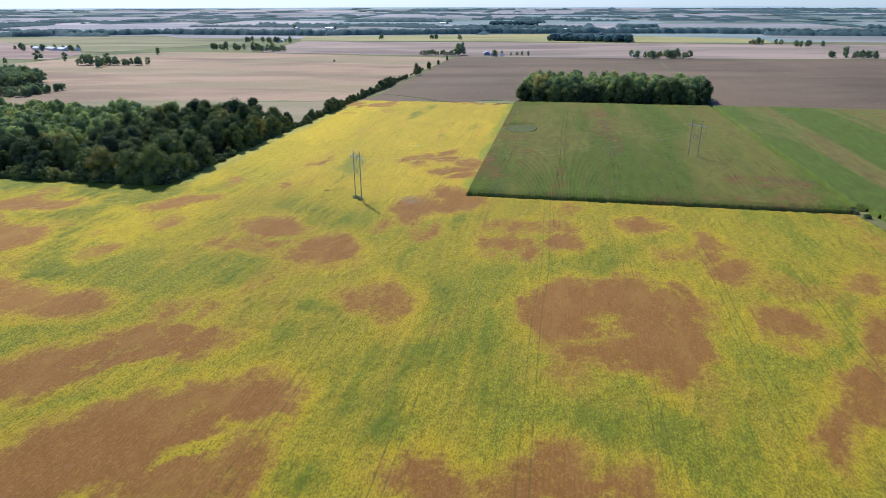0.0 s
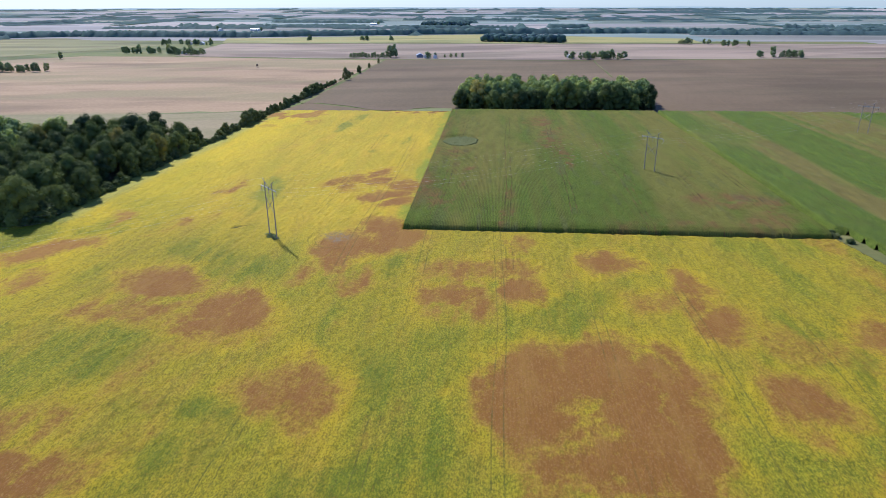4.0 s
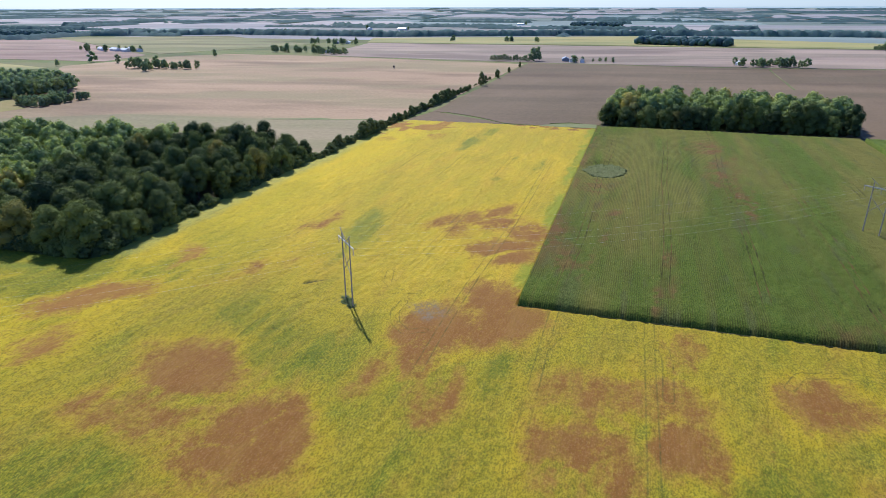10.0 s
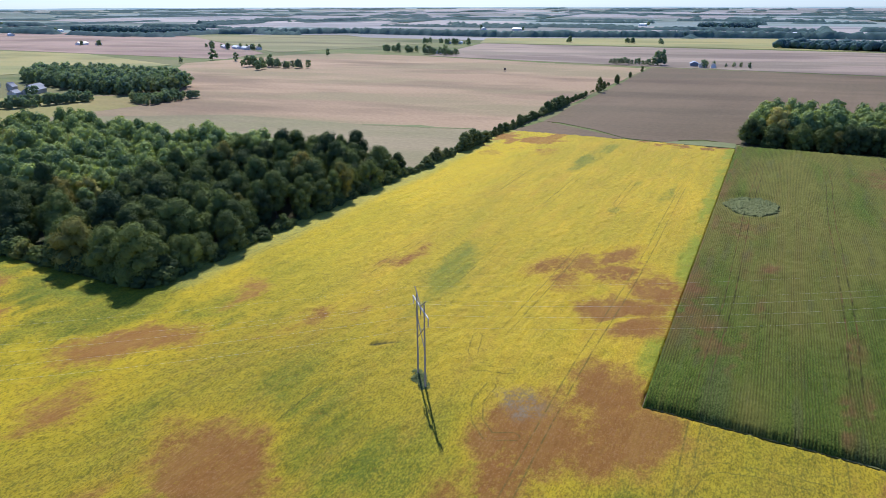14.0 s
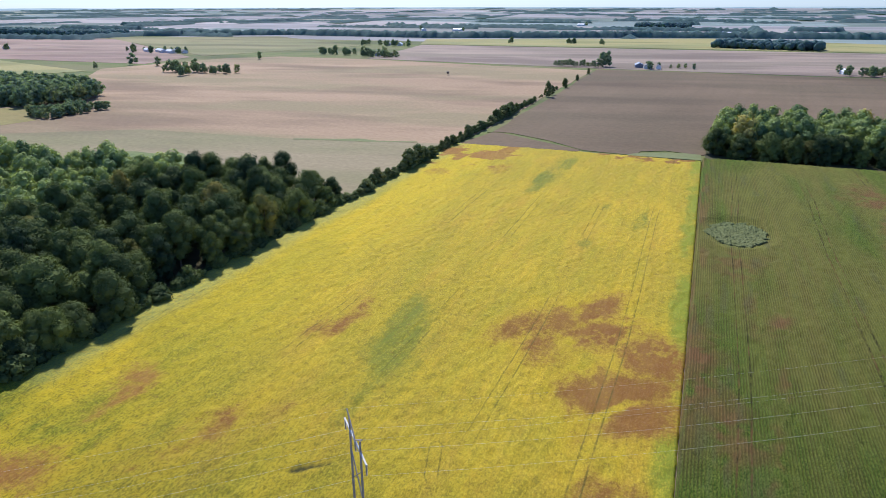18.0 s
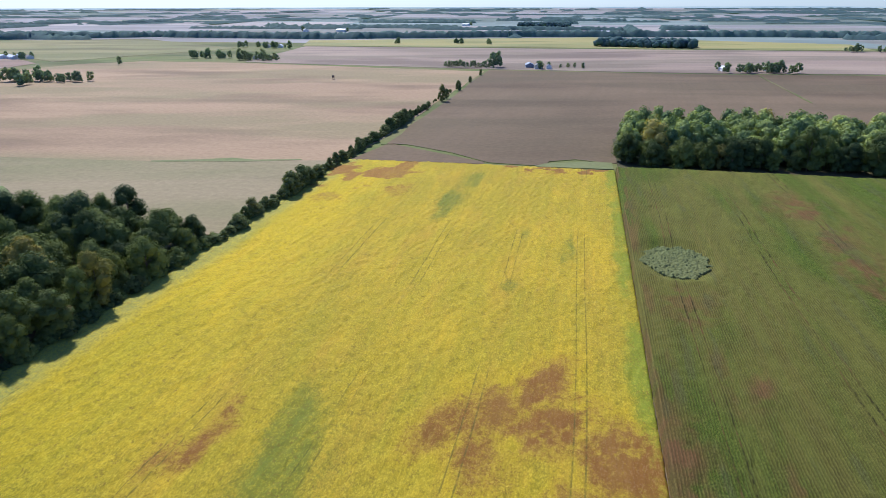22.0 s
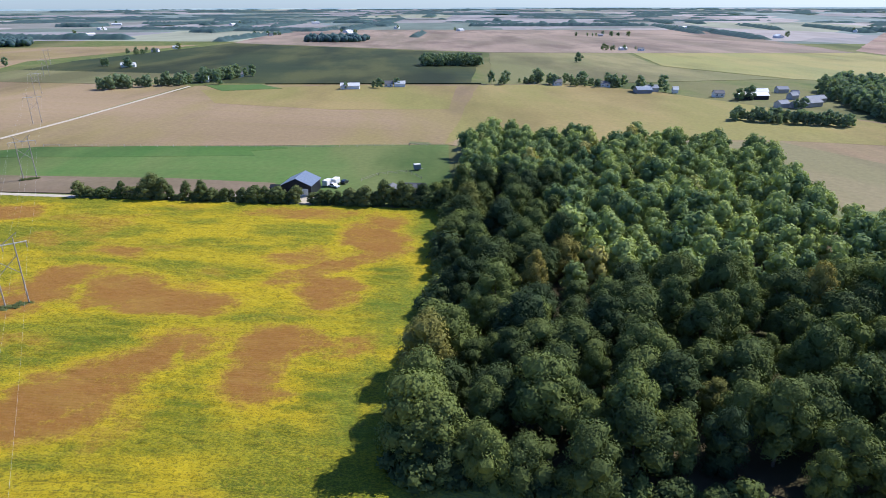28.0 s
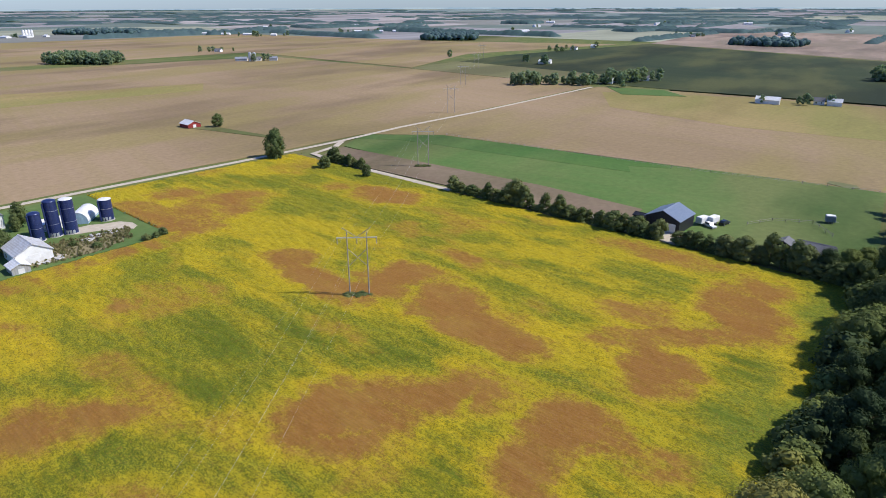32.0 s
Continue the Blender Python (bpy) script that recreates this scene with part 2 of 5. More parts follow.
def part(name, bm, material, parent, label="", smooth=False):
    """Links a bmesh (or a ready mesh) as one object under a thing."""
    if isinstance(bm, bpy.types.Mesh):
        me = bm
    else:
        me = bpy.data.meshes.new(name)
        bm.to_mesh(me)
        bm.free()
        me.materials.append(material)
    if smooth:
        me.shade_smooth()
    ob = new(name, me)
    ob.parent = parent
    if label:
        tagged(ob, label)
    return ob


def thing(name, x, y, z=0.0, turn=0.0, label="", category="", group="", kind=""):
    ob = new(name)
    ob.matrix_basis = pose(x, y, z, 0, 0, turn)
    return tagged(ob, label, category, group, kind)


def box_bm(x0, x1, y0, y1, z0, z1, bevel=0.0, bm=None):
    own = bm or bmesh.new()
    m = Matrix.LocRotScale(((x0 + x1) / 2, (y0 + y1) / 2, (z0 + z1) / 2), None, (x1 - x0, y1 - y0, z1 - z0))
    made = bmesh.ops.create_cube(own, size=1, matrix=m)
    if bevel:
        es = {e for v in made["verts"] for e in v.link_edges}
        bmesh.ops.bevel(own, geom=list(es), offset=bevel, segments=1, affect="EDGES")
    return own


def rod_bm(a, b, r, bm=None, seg=8, r2=None):
    own = bm or bmesh.new()
    a, b = Vector(a), Vector(b)
    d = b - a
    m = Matrix.Translation((a + b) / 2) @ d.to_track_quat("Z", "Y").to_matrix().to_4x4()
    bmesh.ops.create_cone(own, cap_ends=True, segments=seg, radius1=r, radius2=r if r2 is None else r2, depth=d.length, matrix=m)
    return own


def prism_bm(profile, y0, y1):
    """A closed outline in x and z, drawn out along y."""
    bm = bmesh.new()
    a = [bm.verts.new((x, y0, z)) for x, z in profile]
    b = [bm.verts.new((x, y1, z)) for x, z in profile]
    bm.faces.new(a)
    bm.faces.new(b[::-1])
    for i in range(len(profile)):
        j = (i + 1) % len(profile)
        bm.faces.new((a[j], a[i], b[i], b[j]))
    bmesh.ops.recalc_face_normals(bm, faces=bm.faces)
    return bm


LATTICE = np.random.RandomState(7).rand(256, 256)


def value_noise(x, y):
    xi, yi = np.floor(x).astype(int), np.floor(y).astype(int)
    fx, fy = x - xi, y - yi
    fx, fy = fx * fx * (3 - 2 * fx), fy * fy * (3 - 2 * fy)
    a, b = LATTICE[xi % 256, yi % 256], LATTICE[(xi + 1) % 256, yi % 256]
    c, d = LATTICE[xi % 256, (yi + 1) % 256], LATTICE[(xi + 1) % 256, (yi + 1) % 256]
    return (a * (1 - fx) + b * fx) * (1 - fy) + (c * (1 - fx) + d * fx) * fy


def fbm(x, y, size, octaves=4):
    total, amp, out = 0.0, 1.0, 0.0
    for k in range(octaves):
        out = out + amp * value_noise(x / size * 2 ** k + 17.3 * k, y / size * 2 ** k + 5.1 * k)
        total, amp = total + amp, amp * 0.55
    return out / total


def step(a, b, v):
    q = np.clip((v - a) / (b - a), 0, 1)
    return q * q * (3 - 2 * q)


# ---- the ground and the far fields ----
m, nt, b = nodes_of("far_country", 0.95, 0.1)
v = place(nt, (1, 1, 1), 3)
vor = nt.nodes.new("ShaderNodeTexVoronoi")
vor.distance, vor.inputs["Scale"].default_value, vor.inputs["Randomness"].default_value = "CHEBYCHEV", 1 / 420, 0.8
nt.links.new(place(nt, (0.7, 1.0, 1.0), 3), vor.inputs["Vector"])
pick = nt.nodes.new("ShaderNodeSeparateColor")
nt.links.new(vor.outputs["Color"], pick.inputs[0])
ramp = nt.nodes.new("ShaderNodeValToRGB")
ramp.color_ramp.interpolation = "CONSTANT"
# Parcel colours, greyed to hold the haze of the distance.
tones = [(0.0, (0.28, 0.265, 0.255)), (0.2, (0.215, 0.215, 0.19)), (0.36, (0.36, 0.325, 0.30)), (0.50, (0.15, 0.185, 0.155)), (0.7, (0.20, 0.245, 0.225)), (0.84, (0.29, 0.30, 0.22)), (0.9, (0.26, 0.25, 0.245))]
while len(ramp.color_ramp.elements) < len(tones):
    ramp.color_ramp.elements.new(0.5)
for e, (at, c) in zip(ramp.color_ramp.elements, tones):
    e.position, e.color = at, (*c, 1)
nt.links.new(pick.outputs[0], ramp.inputs[0])
drift = remap(nt, noise_of(nt, place(nt, (0.3, 1, 1)), 0.006, 6, 0.65), 0.35, 0.65, 0.75, 1.2)
gray = nt.nodes.new("ShaderNodeCombineColor")
for k in range(3):
    nt.links.new(drift, gray.inputs[k])
nt.links.new(mix(nt, 1.0, ramp.outputs[0], gray.outputs[0], "MULTIPLY"), b.inputs["Base Color"])
FAR = m


def rise(r):
    """The land lifts a little towards the horizon."""
    return 40.0 * float(step(1700, 5600, r))


rings, spokes = [0, 300, 700, 1200, 1800, 2300, 2800, 3300, 3800, 4300, 4880], 96
gv, gf = [(0, 0, -0.4)], []
for r in rings[1:]:
    gv += [(r * math.cos(2 * math.pi * k / spokes), r * math.sin(2 * math.pi * k / spokes), rise(r) - 0.4) for k in range(spokes)]
for k in range(spokes):
    gf.append((0, 1 + k, 1 + (k + 1) % spokes))
for i in range(len(rings) - 2):
    for k in range(spokes):
        p, q = 1 + i * spokes, 1 + (i + 1) * spokes
        gf.append((p + k, q + k, q + (k + 1) % spokes, p + (k + 1) % spokes))
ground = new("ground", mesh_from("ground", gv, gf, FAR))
ground.location = (-100, 0, 0)
tagged(ground, "flat farm country in tan, brown and green parcels, greyed for haze, to the horizon", "ground", kind="structure")


def field(name, outline, material, z, label, category="field"):
    """A parcel of land as a thin slab, its edge a little uneven."""
    bm = bmesh.new()
    top = []
    n = len(outline)
    for i in range(n):
        a, c = Vector(outline[i]), Vector(outline[(i + 1) % n])
        steps = max(1, int((c - a).length / 25))
        for k in range(steps):
            p = a.lerp(c, k / steps)
            w = 0.0 if k == 0 else min(1.2, (c - a).length * 0.004)
            top.append(bm.verts.new((p.x + random.uniform(-w, w), p.y + random.uniform(-w, w), z)))
    bm.faces.new(top)
    low = [bm.verts.new((t.co.x, t.co.y, -0.5)) for t in top]
    for i in range(len(top)):
        j = (i + 1) % len(top)
        bm.faces.new((top[i], low[i], low[j], top[j]))
    bmesh.ops.recalc_face_normals(bm, faces=bm.faces)
    me = bpy.data.meshes.new(name)
    bm.to_mesh(me)
    bm.free()
    me.materials.append(material)
    return tagged(new(name, me), label, category, kind="structure")


field("meadow", [(-1300, -960), (-1300, 1100), (700, 1100), (700, -960)], GRASS, -0.06, "rough grass between the parcels", "grass")
field("field_northwest", [(-116, 130), (-116, 640), (-420, 690), (-548, 690), (-600, 640), (-632, 470), (-440, 250), (-640, 60), (-628, -20), (-366, -22), (-300, 100), (-270, 142)], TAN, 0.10, "ripening bean field, dull tan with faint pink streaks")
field("field_west", [(-312, -268), (-340, -231), (-366, -20), (-630, -20), (-610, -230), (-595, -274)], TAN_W, 0.14, "dry tan bean field with ochre streaks")
field("field_south", [(0, -266), (-262, -266), (-400, -270), (-600, -282), (-612, -420), (-612, -800), (0, -900)], TAN_W, 0.10, "wide tan stubble field beyond the gravel road")
field("field_southeast", [(10, -266), (10, -900), (600, -700), (600, -266)], TAN, 0.10, "tan bean field")
field("field_north", [(-110, 272), (-100, 271), (-74, 257), (-54, 240.6), (-30, 239), (-28, 248), (-17, 254), (-4, 250), (140, 246), (700, 256), (720, 720), (110, 650), (-113, 655)], BROWN, 0.12, "dark brown ripe bean field")
field("field_east", [(158, -262), (146, -30), (140, 8), (134, 12), (134, 243), (640, 252), (640, -262)], EASTCORN, 0.3, "green corn field with tan dry strips")
field("field_far_north", [(-480, 1010), (2, 1035), (400, 1040), (420, 1200), (-3, 1380), (-540, 1180)], YELLOW, 0.2, "yellow bean field")
field("field_far_brown", [(-420, 700), (-113, 664), (110, 660), (720, 730), (720, 1030), (-470, 1000)], BROWN_E, 0.16, "brown and ochre bean field")
field("field_far_west", [(-625, 445), (-700, 275), (-830, 180), (-1035, 180), (-1060, 505), (-890, 520)], YELLOW, 0.2, "yellow-green bean field")
field("field_far_pink", [(-635, 535), (-1106, 520), (-1846, 936), (-1583, 1011), (-1154, 969), (-660, 640)], PINK, 0.15, "pinkish brown ripe bean field")
field("field_far_olive", [(-655, 660), (-560, 938), (-900, 1180), (-1250, 1020)], OLIVE, 0.18, "olive green hay field")
field("field_dark", [(-632, -30), (-622, -190), (-612, -525), (-840, -560), (-1240, -520), (-1020, -40)], DKGREEN, 0.2, "dark green standing corn")
field("field_farm_west", [(-634, -10), (-1020, -30), (-1030, 170), (-830, 175), (-700, 265), (-640, 60)], OLIVE, 0.18, "olive and straw coloured hay field")
field("field_far_southwest", [(-620, -530), (-830, -620), (-1180, -560), (-1060, -900), (-640, -900)], TAN_W, 0.16, "straw coloured stubble field")
field("pasture", [(-284, -250), (-312, -266), (-340, -231), (-366, -22), (-306, -15), (-281, -80)], PASTURE, 0.22, "grazed green pasture", "pasture")
field("pasture_strip", [(-300, -262), (-312, -265), (-339, -231), (-354, -108), (-349, -101), (-341, -118), (-331, -112), (-314, -238)], PASTURE_DK, 0.28, "strip of long green grass", "pasture")
field("house_yard", [(-259, -10), (-259, -84), (-284, -84), (-306, -14)], PASTURE, 0.24, "green grass round the low house and barn", "yard")
field("bare_strip", [(-260, -240), (-282, -249), (-287, -130), (-284, -84), (-263, -82)], SOIL, 0.26, "bare brown strip of soil beside the driveway", "soil")
field("green_verge", [(-116, 235), (-109, 272), (-56, 241.5), (-56, 237.5)], BROWN, 0.14, "grassy verge at the field end", "grass")
field("grass_corner", [(-34, 237), (-0.8, 238.4), (-1, 250), (-9, 251), (-30, 243)], SWALE, 0.28, "grassy corner beside the north wood", "grass")
field("wet_patch", [(-268, 122), (-270, 154), (-257, 160), (-246, 159), (-232, 165), (-221, 157), (-215, 153), (-211, 142), (-222, 129), (-238, 122)], SWALE, 0.24, "bright green weedy hollow", "grass")
field("grass_swale", [(-201, 212), (-182, 217), (-160, 221), (-137, 229), (-138, 230.5), (-158, 225), (-170, 226.5), (-182, 221), (-203, 214.5)], SWALE, 0.24, "green grassy swale across the field", "grass")
field("woodland_floor", [(-122, -2), (-122, 121), (-148, 126), (-210, 124), (-270, 117), (-326, 126), (-359, 105), (-364, -11), (-262, -6)], LITTER, 0.34, "shaded leaf litter under the wood", "soil")
field("woodland_floor_north", [(1, 238.5), (136, 244), (139, 298), (60, 322), (1, 304)], LITTER, 0.36, "shaded leaf litter under the wood", "soil")
field("field_margin", [(0.4, 0.1), (132, 0.1), (138, -40), (150, -262), (158, -262), (146, -30), (138, 4), (133, 4), (133, 244), (132.6, 244), (132.6, 1), (0.4, 1)], GRASS, 0.42, "narrow grass margin round the corn", "grass")
field("farm_lane", [(149, 640), (141, 460), (142.4, 460), (151, 640)], GRASS, 0.3, "grass lane to a distant farm", "grass")
field("shed_lane", [(-254, -364), (-268, -357), (-275, -300), (-271, -297), (-260, -345)], GRASS, 0.3, "green grass lane to the red shed", "grass")
field("farmyard", [(-158.5, -256), (-158.5, -187), (-100, -184.5), (-60, -184), (-60, -256)], YARD, 0.3, "mown green farmyard", "yard")
field("yard_scrubland", [(-152, -203), (-124, -205), (-119, -190), (-136, -188), (-146, -192)], SCRUB, 0.36, "rough weedy ground with rubble in the farmyard", "yard")
field("yard_gravel", [(-141, -215.5), (-145, -215.3), (-148, -213.2), (-153, -211.6), (-155.4, -207), (-155.2, -203), (-152.8, -200.6), (-150, -204), (-148.1, -204.9), (-143.7, -207.3), (-138, -209), (-137, -211)], GRAVEL, 0.40, "pale gravel apron by the silos", "yard")
field("concrete_pad", [(-144.7, -203.7), (-147, -205), (-149.2, -201.9), (-146, -200.6)], CONCRETE, 0.5, "pale broken concrete pad in the weeds", "yard")
field("rubble_ground", [(-124.5, -194), (-127, -195.6), (-129.9, -194.7), (-129.4, -191.5), (-126.1, -190.2)], GRAVEL, 0.46, "pale rubble beside the white barn", "yard")
field("barn_apron", [(-266, -78), (-258, -80), (-257, -60), (-266, -60)], GRAVEL, 0.42, "gravel apron in front of the barn", "yard")
field("wood_verge", [(-117.6, -6), (-117.6, 126), (-148, 131), (-212, 129), (-270, 122), (-330, 132), (-364, 108), (-368, -17), (-262, -11.5)], GRASS, 0.30, "weedy verge along the edge of the wood", "grass")
field("field_nw_olive", [(-116.5, 132), (-116.5, 232), (-137, 228), (-200, 214), (-300, 205), (-390, 150), (-380, -18), (-364, -18), (-362, 106), (-328, 130), (-270, 120), (-148, 129)], TAN_OLIVE, 0.16, "olive-tan end of the bean field behind the wood")
field("field_olive", [(-600, -330), (-612, -525), (-720, -545), (-690, -300)], OLIVE, 0.3, "olive green hay strip")
field("field_south_gold", [(-205, -539), (-354, -522), (-380, -569), (-300, -590), (-228, -624)], GOLD, 0.16, "golden weedy band across the stubble")
field("field_west_olive", [(-568, -255), (-612, -150), (-618, -40), (-484, -34), (-474, -115), (-496, -209)], GOLD, 0.18, "golden olive end of the bean field")
field("field_west_gold", [(-368, -24), (-624, -22), (-636, 60), (-600, 120), (-440, 240), (-385, 205), (-394, 150), (-382, -18)], GOLD, 0.15, "golden olive bean field behind the wood")
field("farm_lawn", [(-599, -266), (-610, -218), (-584, -189), (-563, -234)], PASTURE_DK, 0.34, "bright green lawn by a distant farm", "grass")
field("weed_patch", [(-372, -43), (-371, -33), (-366, -31), (-364, -36), (-367, -43)], SWALE, 0.26, "green weeds in the bean field", "grass")
field("boundary_strip", [(-612, -215), (-622, -120), (-632, -20), (-635, -20), (-625, -120), (-615, -215)], DKGREEN, 1.1, "dark weedy boundary strip", "grass")
field("field_far_south", [(0, -905), (-640, -905), (-1060, -905), (-1000, -1500), (0, -1500)], TAN_W, 0.08, "wide brown stubble far to the south")
field("field_far_west_tan", [(-1035, -30), (-1250, -525), (-1900, -640), (-1950, 500), (-1065, 500), (-1040, 170)], BROWN_E, 0.1, "tan and brown fields far to the west")
field("road_verge", [(-60, -252), (-259, -252), (-262, -264), (-60, -265)], GRASS, 0.25, "grassy verge between the road and the beans", "grass")


# ---- roads ----
def road(name, points, width, z, material, label):
    bm = bmesh.new()
    prev = None
    for i, p in enumerate(points):
        a, c = Vector(points[max(i - 1, 0)]), Vector(points[min(i + 1, len(points) - 1)])
        side = Vector((-(c - a).y, (c - a).x)).normalized() * width / 2
        row = [bm.verts.new((p[0] + side.x * k, p[1] + side.y * k, z if abs(k) < 1 else z - 0.12)) for k in (-1, -0.8, 0.8, 1)]
        if prev:
            for k in range(3):
                bm.faces.new((prev[k], prev[k + 1], row[k + 1], row[k]))
        prev = row
    bmesh.ops.recalc_face_normals(bm, faces=bm.faces)
    me = bpy.data.meshes.new(name)
    bm.to_mesh(me)
    bm.free()
    me.materials.append(material)
    return tagged(new(name, me), label, "road", kind="structure")


road("road_county", [(700, -258), (-60, -259), (-132, -260), (-236, -259.5), (-291, -261), (-341, -266), (-416, -267), (-591, -277)], 3.3, 0.42, GRAVEL, "pale gravel county road")
road("driveway", [(-290, -259), (-280, -252), (-262, -247), (-258, -225), (-257, -150), (-262, -100), (-268, -84)], 3.4, 0.46, GRAVEL, "pale gravel driveway along the hedge")

edge = [(-112, 268), (-100, 271), (-86, 264), (-74, 257), (-62, 247), (-54, 240.6), (-42, 239.6), (-30, 239), (-28, 248), (-17, 254), (-6, 251)]
field("crop_edge", [(x, y + 0.2) for x, y in edge] + [(x, y - 0.2) for x, y in edge[::-1]], GRASS, 0.20, "dark weedy edge of the brown beans", "weeds")

# ---- soybean field ----
# patches of the beans: centre, half sizes, turn, strength; dry ones, lush tongues that cut into them, green ones
DRY_A = [(-35.1, -147.4, 22.2, 10.6, 44, 1), (-19.6, -136, 8.2, 7.5, 59, 1), (-19.6, -156.2, 9.2, 6, 30, 0.95), (-42.5, -159.7, 7.9, 5.2, 7, 0.95), (-65, -134.3, 8.7, 8.4, 9, 0.95), (-56, -128.5, 10.7, 7.9, 46, 0.9), (-47.3, -118.9, 12.9, 6.4, 10, 0.95), (-101.7, -102.8, 8.1, 4.6, 139, 0.9), (-80.6, -107.1, 9, 6.7, 15, 0.95), (-50.3, -105.3, 7.5, 5.4, 59, 0.42), (-9.3, -89.8, 7.2, 6.1, 123, 0.6), (-5.4, -91.3, 10, 3.2, 105, 0.8), (36, -87.9, 15.1, 10, 82, 1), (53.1, -81.8, 14.6, 13, 26, 1), (57.6, -96.5, 15.8, 8.5, 89, 1)]
DRY_B = [(48.4, -106.5, 12.8, 7.4, 4, 0.85), (37.1, -115.1, 5.9, 4.2, 78, 0.5), (59.2, -107.9, 10.3, 4.7, 75, 0.9), (62.1, -117.4, 5.3, 2.2, 79, 0.5), (84.9, -86.4, 6.9, 4.3, 79, 1), (110.1, -61.9, 4.1, 3.5, 53, 0.9), (100.7, -91.3, 10.1, 2.5, 65, 0.9), (90.2, -112.4, 10.6, 3.6, 64, 0.9), (81.6, -126.5, 8, 2.2, 64, 1), (15.4, -149.9, 5.6, 4.5, 173, 0.95), (35.3, -143.8, 5.3, 4.3, 30, 1), (36.1, -148.8, 10.3, 2.7, 11, 1), (44.3, -146.5, 3.9, 2.7, 26, 0.95)]
DRY_C = [(-96.3, -73.6, 4.7, 2.6, 96, 0.7), (16.9, -47, 5.9, 4.3, 79, 1), (21.8, -31.8, 8.4, 6.2, 6, 0.55), (34.2, -43.9, 6.4, 4.9, 78, 1), (31.3, -31.1, 6.9, 6.1, 26, 0.65), (19.9, -56, 7, 4.5, 5, 0.42), (24.4, -49.7, 6.9, 4.8, 89, 0.5), (59.8, -25.2, 6.1, 4.7, 39, 1), (77.4, -38, 5.6, 3, 87, 0.85), (66.8, -47.8, 4, 3.2, 15, 0.7), (80.3, -58, 6.2, 3.6, 71, 1), (76.1, -49.5, 3.7, 1.9, 72, 0.6), (34.8, -8.9, 7.3, 3.1, 87, 0.4), (-54.5, -44.8, 11.7, 7.5, 149, 1), (-31.5, -59.8, 11.1, 8, 107, 1)]
DRY_D = [(-36.9, -66.3, 5.1, 3.2, 118, 0.8), (-48.9, -60.3, 6.4, 3.8, 16, 0.65), (-63.1, -62.5, 3.3, 3.2, 58, 0.7), (-57.7, -58.2, 9.9, 3.3, 27, 0.45), (-15.6, -16.7, 11.4, 6.9, 84, 1), (-6.3, -0.1, 10, 5.6, 102, 1), (-1.9, -10.9, 9.8, 7.7, 73, 0.95), (-15.7, -26.4, 6.8, 3.9, 89, 0.9), (-20.5, -34.9, 6.9, 3, 76, 0.4), (-99.4, -25.1, 10.6, 5.9, 44, 0.85), (-93.4, -45.5, 5.7, 5.1, 77, 0.5), (-6.1, -41, 6.4, 5.1, 98, 0.32), (-20.9, 69.3, 8.2, 3.1, 68, 0.85), (-16.9, 59.2, 7.4, 5.4, 39, 0.95)]
DRY_E = [(-28.1, 59.5, 7.3, 4.3, 65, 0.75), (-33.8, 53.3, 5.3, 2.4, 57, 0.6), (-27.1, 46.6, 3.1, 2.5, 86, 0.65), (-5.5, 52.3, 7, 4.7, 93, 0.95), (-11.5, 35.1, 9.3, 5.7, 38, 1), (-6.9, 28.4, 5.8, 4.1, 41, 0.95), (-93.8, 4.4, 5.7, 4.4, 77, 0.3), (-71.8, -0.2, 7, 3.5, 59, 0.28), (-72.9, 44.2, 10.2, 2.9, 82, 0.25), (-134.2, -69.2, 11.9, 8.9, 137, 1), (-150.4, -59.7, 10.8, 6.6, 144, 0.95), (-127.6, -65.8, 8.5, 4.1, 120, 0.95), (-156.3, -36.9, 7, 7, 66, 1), (-146.4, -36.6, 7.3, 3.8, 9, 0.9), (-140.8, -35.5, 4.4, 3.3, 26, 0.8)]
DRY_F = [(-155.2, -29.2, 3, 2.3, 162, 0.5), (-157.1, -21.9, 3.7, 1.9, 139, 0.35), (-179.3, -84.1, 14.3, 7, 53, 1), (-172.7, -73.2, 14.8, 5.8, 92, 1), (-173.6, -62.8, 6, 3.4, 107, 0.95), (-172.3, -139, 7.8, 4.9, 98, 0.8), (-166.6, -119.9, 16.1, 5.1, 88, 1), (-183.2, -106.8, 9.1, 7.5, 159, 1), (-170.8, -107.6, 11.7, 5.5, 129, 0.95), (-205.6, -45.2, 13.3, 6.1, 107, 0.5), (-202.4, -36.4, 9.7, 4.9, 124, 0.85), (-186.2, -35, 9.9, 5.9, 32, 0.9), (-222.7, -30.3, 14.1, 7, 18, 0.85), (-238.6, -29.2, 7.8, 5.1, 39, 0.85), (-217.6, -22.4, 6.9, 3.7, 3, 0.75)]
DRY_G = [(-194.4, -44.7, 7.5, 4.5, 141, 0.7), (-245.4, -63.5, 13.4, 5.1, 94, 0.6), (-246.9, -49.8, 8.5, 4.9, 91, 0.5), (-164.3, -209.1, 21.9, 6.9, 95, 0.7), (-183, -202, 14.7, 13.6, 76, 0.65), (-182.3, -226, 11.8, 7.3, 114, 0.5), (-198.3, -207.9, 6.9, 4.5, 117, 0.65), (-233.9, -166.1, 13.5, 8.2, 100, 0.9), (-231.7, -187, 4.8, 4, 102, 0.5), (-205.8, -101.6, 6.4, 3.3, 60, 0.55), (-93.4, -107.4, 6.2, 4.4, 89, 0.95), (-103.2, -150.6, 5, 2.7, 100, 0.55), (-140.2, -140.7, 7.7, 4.6, 117, 0.35), (-126.5, -143.9, 9.2, 4.3, 41, 0.3)]
